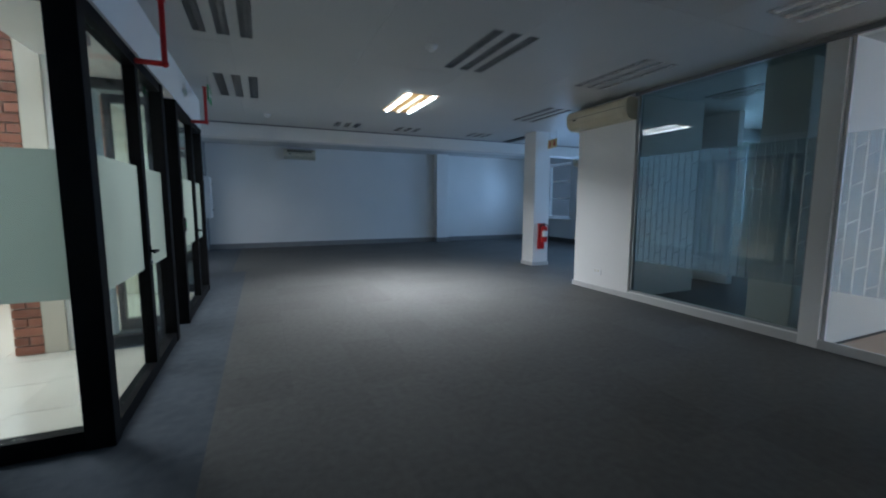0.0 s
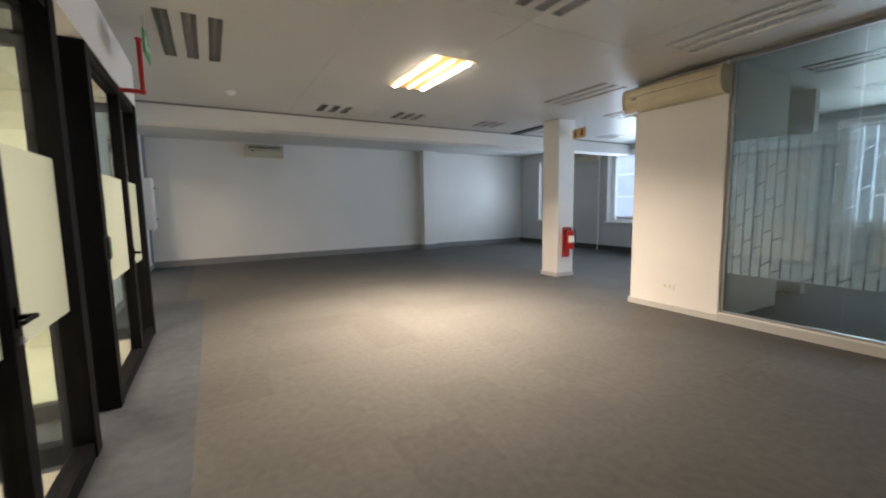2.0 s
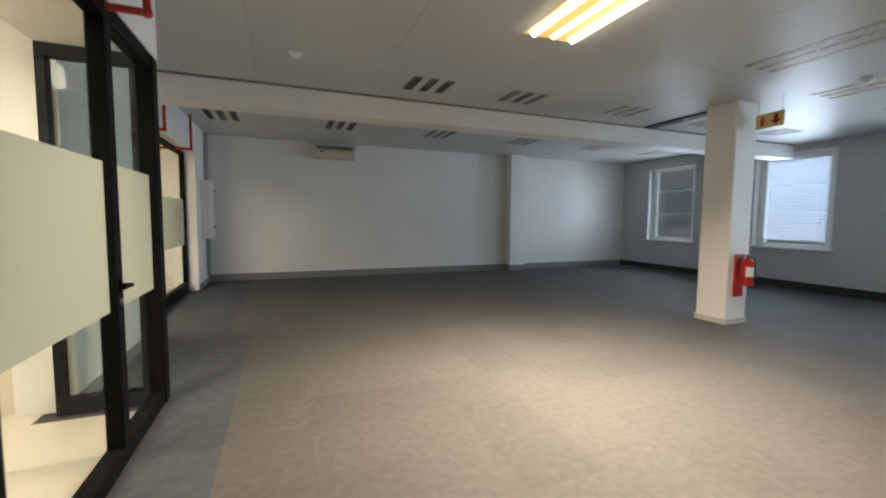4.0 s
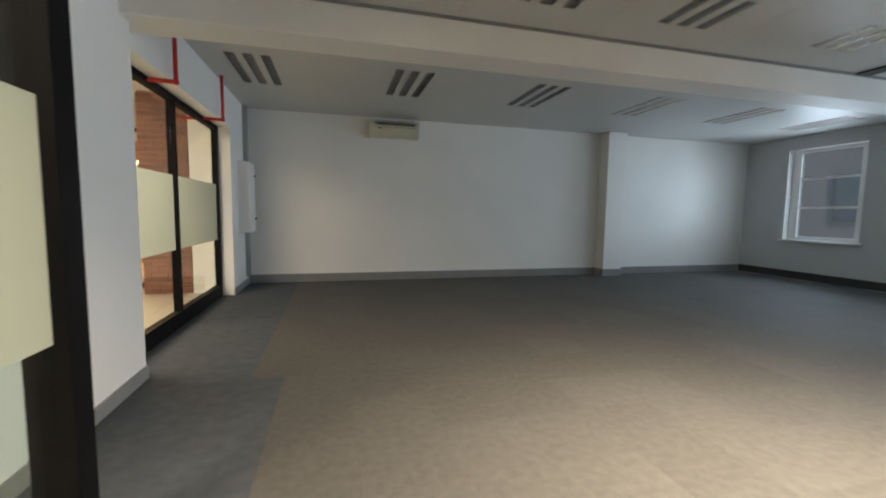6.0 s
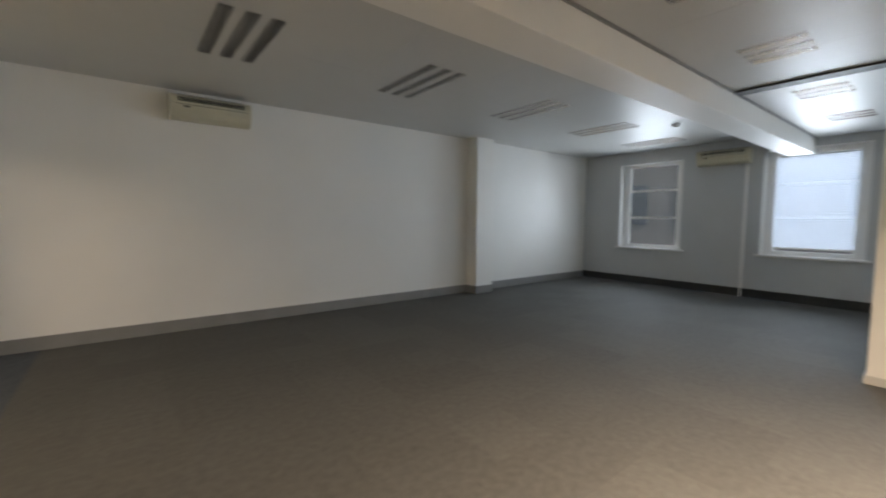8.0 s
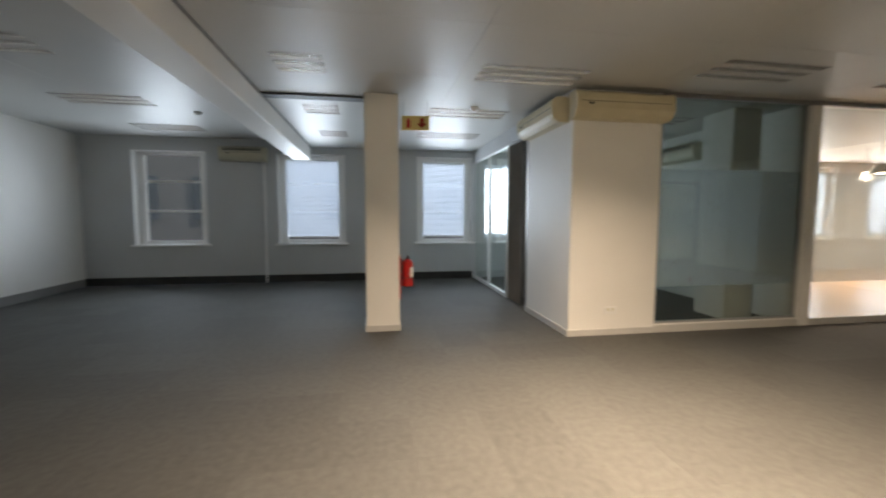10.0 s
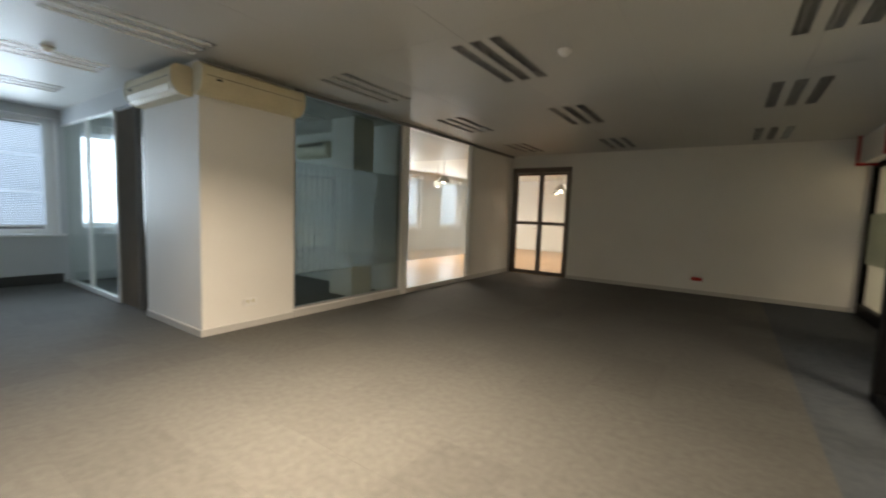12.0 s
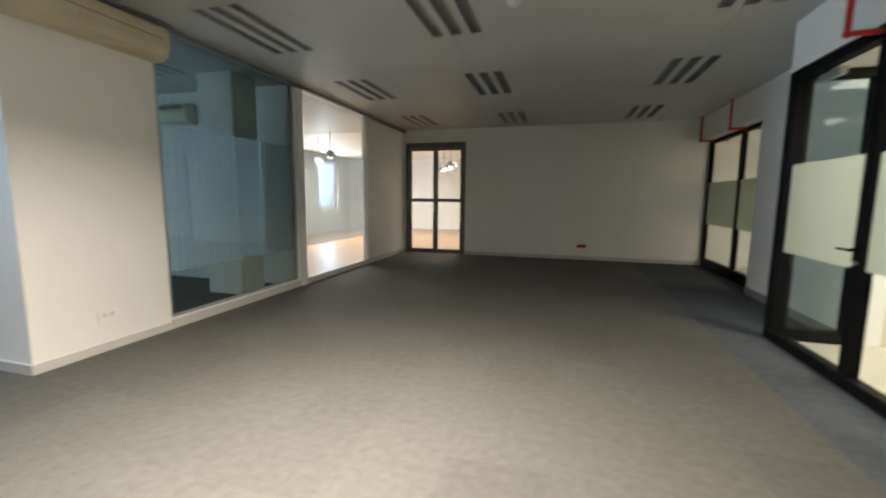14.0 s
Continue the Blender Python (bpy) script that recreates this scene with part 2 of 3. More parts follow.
# ---- the shell ----
XW, YF, YB, XP, H, HF = 10.47, 13.5, -2.0, 5.68, 2.9, 3.03
WINS = [(-7.25, -5.75), (-4.58, -3.1), (-1.3, 0.1), (3.5, 4.9), (5.5, 6.78), (8.35, 9.77), (11.17, 12.56)]
structure("floor", SLAB, "dark screed floor under the carpet tiles", "floor", (-0.9, XW, YB, YF, -0.2, -0.012))
structure("wall_north", WALL, "white painted plaster end wall", "wall", (-0.95, XW + 0.3, YF, YF + 0.2, 0, HF + 0.2))
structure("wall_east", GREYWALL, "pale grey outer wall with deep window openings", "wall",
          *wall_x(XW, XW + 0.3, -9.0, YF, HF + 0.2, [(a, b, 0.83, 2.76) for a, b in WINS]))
structure("wall_south", WALL, "white painted end wall with a glazed doorway", "wall",
          (-5.0, 4.19, YB - 0.15, YB, 0, H + 0.1), (5.6, XP, YB - 0.15, YB, 0, H + 0.1), (4.19, 5.6, YB - 0.15, YB, 2.58, H + 0.1))
structure("wall_west", WALL, "white painted wall with recessed glazed openings", "wall",
          (-0.85, -0.6, 0.65, 2.85, 0, H), (-0.85, -0.52, 7.36, 9.2, 0, H), (-0.85, -0.6, 12.43, YF, 0, HF),
          (-0.85, -0.6, 4.80, 5.30, 0, H), (-0.85, -0.6, YB, 0.65, 2.47, H), (-0.85, -0.6, 9.2, 12.43, 2.5, HF))
structure("bulkhead", WALL, "white bulkhead above the glazed entrance screens", "bulkhead", (-0.6, 0.04, 2.80, 7.40, 2.472, H))
structure("wall_partition", WALL, "white partition wall between offices", "wall",
          (XP, XP + 0.12, YB, -0.06, 0, H), (XP, XP + 0.12, -0.06, 2.06, 2.86, H), (XP, XP + 0.12, -0.06, 2.06, 0, 0.06),
          (XP - 0.02, XP + 0.14, 2.06, 2.22, 0, H), (XP, XP + 0.12, 2.22, 4.32, 0, 0.1))
structure("column_casing", WALL, "white boxed-in column casing with rounded corners", "column", (XP, 7.08, 4.32, 5.46, 0, H), bevel=0.012)
structure("column", WALL, "white square column standing on the carpet", "column", (6.26, 6.66, 7.43, 7.84, 0, H), bevel=0.012)
structure("column_2", WALL, "white column inside the glazed meeting room", "column", (6.08, 6.62, 2.5, 2.95, 0, H), bevel=0.012)
structure("pilaster", WALL, "white pilaster on the end wall", "pilaster", (6.41, 6.86, 13.22, YF, 0, HF), bevel=0.01)
structure("beam", WALL, "white downstand beam across the ceiling", "beam", (-0.6, XW, 9.06, 9.42, 2.62, HF + 0.2), bevel=0.008)
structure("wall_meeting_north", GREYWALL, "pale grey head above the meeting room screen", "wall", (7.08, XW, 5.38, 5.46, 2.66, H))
structure("wall_meeting_stub", WALL, "white wall stub inside the meeting room", "wall", (8.1, 8.24, 4.42, 5.378, 0, H))
structure("wall_meeting_south", WALL, "white wall between meeting room and next office", "wall", (XP + 0.14, XW, 2.08, 2.18, 0, H))


LONG, SHORT = 1.15, 0.5
NEAR_LIGHTS = [(x, yy, LONG) for x, yy in ((0.62, 6.3), (0.59, 3.88), (0.61, 1.48), (0.64, -1.0), (3.03, 3.88), (3.02, 1.5), (2.98, -1.0), (4.88, 3.86), (4.84, 1.6), (4.88, -0.9), (5.38, 6.1), (7.05, 6.4), (8.7, 6.4), (6.95, 3.55), (8.7, 3.6))]
NEAR_LIGHTS += [(x, 8.43, SHORT) for x in (2.46, 3.72, 5.42, 7.17, 8.86)]
FAR_LIGHTS = [(x, 11.38, LONG) for x in (-0.05, 1.87, 3.79, 5.71, 7.66, 9.5)]


def cut(rects, hole):
    """What is left of flat rectangles (x0, x1, y0, y1) once a hole is taken out."""
    out, (p, q, r, t) = [], hole
    for a, b, c, d in rects:
        if p >= b or q <= a or r >= d or t <= c:
            out.append((a, b, c, d))
            continue
        p1, q1 = max(a, p), min(b, q)
        out += [w for w in ((a, p, c, d), (q, b, c, d), (p1, q1, c, r), (p1, q1, t, d)) if w[1] - w[0] > 1e-4 and w[3] - w[2] > 1e-4]
    return out


def ceiling(name, x0, x1, y0, y1, z, label, lights, dx=1.2, dy=2.4):
    bm = bmesh.new()
    cube(bm, x0, x1, y0, y1, z + 0.1, z + 0.16)
    holes = [(lx + k * 0.19 - 0.052, lx + k * 0.19 + 0.052, ly - n / 2 + 0.02, ly + n / 2 - 0.02) for lx, ly, n in lights for k in (-1, 0, 1)]
    nx, ny = max(1, round((x1 - x0) / dx)), max(1, round((y1 - y0) / dy))
    for i in range(nx):
        for j in range(ny):
            rects = [(x0 + (x1 - x0) * i / nx + 0.0015, x0 + (x1 - x0) * (i + 1) / nx - 0.0015, y0 + (y1 - y0) * j / ny + 0.0015, y0 + (y1 - y0) * (j + 1) / ny - 0.0015)]
            for hole in holes:
                rects = cut(rects, hole)
            for r in rects:
                cube(bm, *r, z, z + 0.012)
    return tagged(mesh_object(name, bm, CEIL), label, "ceiling", kind="structure")


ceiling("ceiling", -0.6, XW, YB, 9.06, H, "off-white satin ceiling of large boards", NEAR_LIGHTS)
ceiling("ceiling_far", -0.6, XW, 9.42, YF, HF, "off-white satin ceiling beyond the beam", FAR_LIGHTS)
structure("ceiling_trim", DARK, "dark shadow gap strip beside the column", "trim", (6.44, 6.62, 7.84, 9.055, 2.878, 2.899))
structure("ceiling_trim_3", SKIRT, "dark joint between ceiling and beam", "trim", (-0.59, XW - 0.01, 9.042, 9.058, 2.875, 2.899))
structure("ceiling_trim_2", SKIRT, "dark shadow line along the partition head", "trim", (XP - 0.05, XP, YB, 4.32, 2.85, 2.895))

# skirtings
structure("baseboard", SKIRT, "dark grey skirting", "baseboard",
          (-0.6, 6.41, YF - 0.018, YF, 0, 0.15), (6.86, XW, YF - 0.018, YF, 0, 0.15), (6.395, 6.41, 13.2, YF - 0.018, 0, 0.15), (6.86, 6.875, 13.2, YF - 0.018, 0, 0.15), (6.395, 6.875, 13.2, 13.22, 0, 0.15),
          (-0.6, -0.584, 12.43, YF - 0.02, 0, 0.1), (-0.52, -0.504, 7.42, 9.2, 0, 0.1), (-0.6, -0.584, 0.65, 2.8, 0, 0.1))
structure("baseboard_2", DARK, "black cable trunking skirting under the windows", "baseboard", (XW - 0.05, XW, 5.5, YF - 0.02, 0, 0.16), bevel=0.004)
structure("baseboard_3", SKIRTLIGHT, "light grey skirting", "baseboard",
          (XP - 0.016, XP, YB, 4.32, 0, 0.09), (XP - 0.016, XP, 4.325, 5.46, 0, 0.075), (XP - 0.016, 7.08, 5.462, 5.478, 0, 0.075),
          (-0.7, 4.17, YB, YB + 0.016, 0, 0.08), (6.246, 6.26, 7.416, 7.854, 0, 0.075), (6.66, 6.674, 7.416, 7.854, 0, 0.075), (6.26, 6.66, 7.416, 7.43, 0, 0.075), (6.26, 6.66, 7.84, 7.854, 0, 0.075))

# ---- lobby, annexe and outside ----
structure("floor_lobby", TILE, "cream polished tile floor of the lobby", "floor",
          *[(-5.5 + 0.6 * i, -5.5 + 0.6 * i + 0.596, -2.6 + 0.6 * j, -2.6 + 0.6 * j + 0.596, -0.05, -0.002) for i in range(8) for j in range(35)],
          *[(-0.7, -0.1, 2.85 + 0.6 * j, 2.85 + 0.6 * j + 0.596, -0.011, 0.002) for j in range(3)],
          *[(-0.7, -0.1, 5.4 + 0.6 * j, 5.4 + 0.6 * j + 0.596, -0.011, 0.002) for j in range(3)])
structure("ceiling_lobby", WHITE, "white lobby ceiling", "ceiling", (-6.0, -0.85, -2.6, 18.5, 3.0, 3.1), (-0.85, -0.6, 2.85, 4.72, 2.62, 2.7), (-0.85, -0.6, 5.36, 7.36, 2.62, 2.7))
structure("wall_lobby", CREAM, "cream painted lobby wall", "wall", (-5.7, -5.5, -2.6, 18.5, 0, 3.0), (-5.5, -0.85, -2.8, -2.6, 0, 3.0), (-5.5, -0.6, 18.3, 18.5, 0, 3.0),
          (-0.95, -0.8, YF + 0.2, 18.3, 0, 3.0), (-5.5, -1.9, 13.3, 13.4, 2.56, 3.0))
structure("wall_lobby_stub", CREAM, "cream painted wall stubs beside the entrance screens", "wall",
          (-1.14, -0.852, 2.3, 2.8, 0, 3.0), (-1.02, -0.852, 4.78, 5.3, 0, 3.0), (-1.14, -0.852, 7.42, 7.9, 0, 3.0))
structure("wall_lobby_stub_2", WHITE, "white painted wall end beside a brick pier", "wall", (-1.24, -0.852, 12.72, 13.1, 0, 3.0))
structure("floor_annexe", WOODFLOOR, "reddish laminate floor of the next office", "floor",
          *[(XP + 0.02 - 3.5 + 1.2 * i, XP + 0.02 - 3.5 + 1.2 * i + 1.198, -9.0 + 0.19 * j, -9.0 + 0.19 * j + 0.189, -0.05, -0.001) for i in range(7) for j in range(36)],
          *[(XP + 0.14 + 1.2 * i, min(XW, XP + 0.14 + 1.2 * i + 1.198), YB - 0.15 + 0.19 * j, YB - 0.15 + 0.19 * j + 0.189, -0.011, 0.003) for i in range(4) for j in range(22)])
structure("wall_annexe", WALL, "white wall of the next office", "wall", (2.0, XW + 0.3, -9.2, -9.0, 0, H), (2.0, 2.2, -9.0, YB - 0.15, 0, H))
structure("ceiling_annexe", WALL, "white ceiling of the next office", "ceiling", (2.0, XW + 0.3, -9.2, YB - 0.001, H, H + 0.1))
structure("ground", STONE, "grey paved street outside", "ground", (10.8, 400, -300, 300, -4.2, -4.0))


def brick_pier(x0, x1, y0, y1, z1, label):
    """A brick pier: mortar core and a skin of separate bricks on the faces that show."""
    pier = empty("brick_pier", label, "pier", ((x0 + x1) / 2, (y0 + y1) / 2, 0), kind="structure")
    core = block("core", MORTAR, pier, (x0 + 0.012, x1 - 0.012, y0 + 0.012, y1 - 0.012, 0, z1))
    core.matrix_parent_inverse = pier.matrix_basis.inverted()
    shared = {}
    rows = int(z1 / 0.085)
    for r in range(rows):
        for face in ("south", "north", "east"):
            span = (x0, x1) if face != "east" else (y0, y1)
            u = span[0] - (0.11 if r % 2 else 0)
            while u < span[1] - 0.01:
                a, b = max(u, span[0]), min(u + 0.21, span[1])
                if b - a > 0.03:
                    key = (round(b - a, 3), face == "east")
                    if key not in shared:
                        bm = bmesh.new()
                        if face == "east":
                            cube(bm, -0.015, 0.015, -(b - a) / 2, (b - a) / 2, -0.0365, 0.0365)
                        else:
                            cube(bm, -(b - a) / 2, (b - a) / 2, -0.015, 0.015, -0.0365, 0.0365)
                        me = bpy.data.meshes.new("brick")
                        bm.to_mesh(me), bm.free()
                        me.materials.append(BRICK)
                        shared[key] = me
                    ob = new("brick", shared[key])
                    z, off = 0.0425 + r * 0.085, random.uniform(-0.003, 0.003)
                    c = (a + b) / 2
                    ob.location = (x1 - 0.01 + off, c, z) if face == "east" else (c, (y0 + 0.01 if face == "south" else y1 - 0.01) + off, z)
                    ob.parent = pier
                    ob.matrix_parent_inverse = pier.matrix_basis.inverted()
                u += 0.222
    return pier


# ---- openings ----
def keep(ob, parent):
    ob.matrix_parent_inverse = parent.matrix_basis.inverted()
    return ob


def glass_part(name, material, parent, box, label=""):
    ob = block(name, material, parent, box, label=label)
    ob.visible_shadow = False
    return ob


def pod(name, y0, y1, front, mid, label):
    """A black framed glass screen standing proud of the wall, with a hinged leaf, glazed returns and frosted bands."""
    top, w, back = 2.47, 0.11, -0.6
    g = front - 0.055
    ob = empty(name, label, "glass screen", kind="structure")
    for a in (y0, y1 - w):
        block("post", BLACK, ob, (front - 0.14, front, a, a + w, 0, top), bevel=0.004)
        block("back_post", BLACK, ob, (back, back + 0.05, a + 0.01, a + w - 0.01, 0, top))
        block("return_rail", BLACK, ob, (back + 0.05, front - 0.14, a + 0.012, a + w - 0.012, 0, 0.11), (back + 0.05, front - 0.14, a + 0.012, a + w - 0.012, top - 0.08, top))
        glass_part("return_pane", GLASS, ob, (back + 0.05, front - 0.14, a + w / 2 - 0.004, a + w / 2 + 0.004, 0.11, top - 0.08))
        glass_part("frosted_band", FILM, ob, (back + 0.05, front - 0.14, a + w / 2 + 0.005, a + w / 2 + 0.0065, 0.85, 1.65), "pale green frosted film band")
    block("head_rail", BLACK, ob, (g - 0.045, g + 0.045, y0 + w, y1 - w, top - 0.08, top))
    block("bottom_rail", BLACK, ob, (g - 0.045, g + 0.045, y0 + w, y1 - w, 0, 0.09))
    block("mullion", BLACK, ob, (g - 0.042, g + 0.042, mid - 0.045, mid + 0.045, 0.09, top - 0.08), bevel=0.003)
    for a, b in ((y0 + w, mid - 0.045), (mid + 0.045, y1 - w)):
        glass_part("pane", GLASS, ob, (g - 0.004, g + 0.004, a, b, 0.09, top - 0.08))
        glass_part("frosted_band", FILM, ob, (g + 0.0045, g + 0.006, a, b, 0.85, 1.65), "pale green frosted film band")
    bm = bmesh.new()
    tube(bm, (g + 0.042, mid, 0.99), (g + 0.10, mid, 0.99), 0.011)
    tube(bm, (g + 0.095, mid + 0.01, 0.99), (g + 0.095, mid - 0.12, 0.99), 0.009)
    cube(bm, g + 0.042, g + 0.05, mid - 0.02, mid + 0.02, 0.95, 1.03, 0.003)
    part("door_handle", bm, BLACK, ob, "black lever handle", True)
    block("door_closer", GREYMETAL, ob, (g - 0.1, g - 0.046, y0 + w + 0.12, y0 + w + 0.42, top - 0.15, top - 0.085), bevel=0.006, label="grey metal door closer")
    bm = bmesh.new()
    tube(bm, (g + 0.042, mid, 0.9), (g + 0.056, mid, 0.9), 0.016)
    part("lock", bm, GREYMETAL, ob, "small metal lock cylinder", True)
    return ob


pod("glass_screen_1", 2.77, 4.80, 0.03, 3.92, "black aluminium glass entrance screen with frosted band")
pod("glass_screen_2", 5.34, 7.38, 0.04, 6.52, "black aluminium glass entrance screen with frosted band")
reader = empty("access_reader", "black access reader with a green face on the frame", "reader")
block("body", DARK, reader, (0.036, 0.06, 5.35, 5.43, 1.05, 1.2), bevel=0.006)
block("face", GREEN, reader, (0.06, 0.065, 5.375, 5.415, 1.09, 1.15), bevel=0.002)
block("backplate", DARK, reader, (0.0355, 0.045, 5.335, 5.445, 1.04, 1.21))


def recessed_window(name, y0, y1, ymid, top, label):
    ob = empty(name, label, "window", kind="structure")
    x, w = -0.80, 0.06
    block("window_frame", BLACK, ob, (x - 0.04, x + 0.04, y0, y0 + w, 0, top), (x - 0.04, x + 0.04, y1 - w, y1, 0, top), (x - 0.04, x + 0.04, y0 + w, y1 - w, 0, 0.17), (x - 0.04, x + 0.04, y0 + w, y1 - w, top - 0.06, top))
    block("mullion", BLACK, ob, (x - 0.038, x + 0.038, ymid - 0.03, ymid + 0.03, 0.17, top - 0.06))
    for a, b in ((y0 + w, ymid - 0.03), (ymid + 0.03, y1 - w)):
        glass_part("pane", GLASS, ob, (x - 0.004, x + 0.004, a, b, 0.17, top - 0.06))
        glass_part("frosted_band", FILM, ob, (x + 0.0045, x + 0.006, a, b, 0.85, 1.66), "pale frosted film band")
    return ob


recessed_window("window_1", 9.2, 12.43, 10.75, 2.5, "black framed full-height window with frosted band")
recessed_window("window_2", YB + 0.02, 0.65, -0.45, 2.47, "black framed full-height window with frosted band")


def sash_window(name, y0, y1, blinds, label):
    ob = empty(name, label, "window", kind="structure")
    z0, z1, x = 0.83, 2.76, XW + 0.2
    t, f = 0.08, 0.17
    block("window_frame", WHITE, ob, (x - 0.05, x + 0.04, y0, y0 + f, z0, z1), (x - 0.05, x + 0.04, y1 - f, y1, z0, z1), (x - 0.04, x + 0.04, y0 + f, y1 - f, z0, z0 + t), (x - 0.04, x + 0.04, y0 + f, y1 - f, z1 - t, z1), bevel=0.004)
    block("window_sill", WHITE, ob, (XW - 0.06, x - 0.04, y0 - 0.06, y1 + 0.06, z0 - 0.035, z0 + 0.004), bevel=0.006)
    block("reveal_lining", WHITE, ob, (XW, x - 0.04, y0, y0 + 0.012, z0 + 0.005, z1), (XW, x - 0.04, y1 - 0.012, y1, z0 + 0.005, z1), (XW, x - 0.04, y0 + 0.012, y1 - 0.012, z1 - 0.012, z1))
    rails = [z0 + (z1 - z0) * f for f in (0.36, 0.68)]
    zs = [z0 + t, *rails, z1 - t]
    for r in rails:
        block("sash_rail", WHITE, ob, (x - 0.03, x + 0.03, y0 + f, y1 - f, r - 0.025, r + 0.025), bevel=0.003)
    for a, b in zip(zs, zs[1:]):
        glass_part("pane", GLASS, ob, (x - 0.003, x + 0.003, y0 + f, y1 - f, a + 0.024, b - 0.024))
    if blinds:
        bl = empty("venetian_blind", "white venetian blind lowered in the window", "blind")
        block("headrail", WHITE, bl, (x - 0.1, x - 0.055, y0 + f - 0.02, y1 - f + 0.02, z1 - 0.11, z1 - 0.07))
        bm = bmesh.new()
        n = 58
        for i in range(n):
            z = z0 + 0.17 + (z1 - z0 - 0.32) * i / (n - 1)
            vs = [bm.verts.new(p) for p in ((x - 0.083, y0 + f - 0.02, z + 0.008), (x - 0.083, y1 - f + 0.02, z + 0.008), (x - 0.059, y1 - f + 0.02, z - 0.008), (x - 0.059, y0 + f - 0.02, z - 0.008))]
            bm.faces.new(vs)
        tagged(part("slats", bm, SLAT, bl, "thin white slats"), kind="stuff")
        block("bottom_bar", WHITE, bl, (x - 0.085, x - 0.057, y0 + f - 0.02, y1 - f + 0.02, z0 + 0.13, z0 + 0.15))
        for yy in (y0 + 0.3, y1 - 0.3):
            bm = bmesh.new()
            tube(bm, (x - 0.071, yy, z0 + 0.14), (x - 0.071, yy, z1 - 0.1), 0.002, 6)
            part("cord", bm, WHITE, bl)
    return ob


for k, (a, b) in enumerate(WINS):
    sash_window("window_%d" % (k + 3), a, b, k != 6, "white sash window with deep white reveal")

# far building seen through the panes
fac = empty("apartment_building", "grey stone building across the street", "building", (24, 4, -4))
keep(block("wall", STONE, fac, (24, 34, -40, 50, -4.0, 14)), fac)
keep(block("roof", STONE, fac, (23.6, 34.4, -40.4, 50.4, 14, 14.5)), fac)
for i in range(14):
    for j in range(4):
        keep(block("window", FARPANE, fac, (23.93, 24.05, -20 + 3.2 * i, -18.4 + 3.2 * i, -2.4 + 3.6 * j, -0.2 + 3.6 * j)), fac)

# glazed meeting room
scr = empty("glass_partition", "green tinted frameless glass partition beside the casing", "glass partition", kind="structure")
glass_part("pane", TEAL, scr, (XP + 0.05, XP + 0.062, 2.22, 3.27, 0.1, H - 0.01))
glass_part("pane", TEAL, scr, (XP + 0.05, XP + 0.062, 3.275, 4.315, 0.1, H - 0.01))
for a, b in ((2.25, 3.27), (3.275, 4.285)):
    glass_part("patterned_film", LEAFFILM, scr, (XP + 0.063, XP + 0.0645, a, b, 0.56, 2.02), "white leaf-pattern film")
block("frame", GREYMETAL, scr, (XP + 0.03, XP + 0.08, 4.285, 4.318, 0.1, H - 0.02), (XP + 0.03, XP + 0.08, 2.225, 2.25, 0.1, H - 0.02), (XP + 0.03, XP + 0.08, 2.25, 4.285, 0.1, 0.125))
opn = empty("glass_partition_2", "clear glass pane looking into a bright office", "glass partition", kind="structure")
glass_part("pane", GLASS, opn, (XP + 0.055, XP + 0.065, -0.055, 2.055, 0.06, 2.86))
glass_part("patterned_film", LEAFFILM, opn, (XP + 0.066, XP + 0.0675, -0.03, 2.03, 0.56, 2.02), "white leaf-pattern film")
block("frame", WHITE, opn, (XP + 0.03, XP + 0.09, -0.058, -0.03, 0.062, 2.858), (XP + 0.03, XP + 0.09, 2.03, 2.058, 0.062, 2.858))
nor = empty("glass_partition_3", "white framed clear glass screen", "glass partition", kind="structure")
for i in range(2):
    a = 8.1 + i * 1.18
    glass_part("pane", GLASS, nor, (a, a + 1.14, 5.416, 5.424, 0.06, 2.64))
    block("post", WHITE, nor, (a - 0.04, a, 5.39, 5.45, 0, 2.66))
block("rail", WHITE, nor, (8.1, XW, 5.39, 5.45, 0, 0.06), (8.1, XW, 5.39, 5.45, 2.64, 2.659))
block("end_post", BRONZE, nor, (7.09, 7.16, 5.38, 5.45, 0, 2.66))
con = empty("folding_screen", "grey concertina folding screen drawn half open", "screen")
for i in range(9):
    bm = bmesh.new()
    a = 7.34 + i * 0.075
    s = 1 if i % 2 else -1
    vs = [bm.verts.new(p) for p in ((a, 5.41 - 0.05 * s, 0.02), (a + 0.075, 5.41 + 0.05 * s, 0.02), (a + 0.075, 5.41 + 0.05 * s, 2.62), (a, 5.41 - 0.05 * s, 2.62))]
    f = bm.faces.new(vs)
    bmesh.ops.solidify(bm, geom=[f], thickness=0.012)
    part("panel", bm, CURTAIN, con)
block("track", GREYMETAL, con, (7.17, 8.05, 5.39, 5.43, 2.62, 2.655))

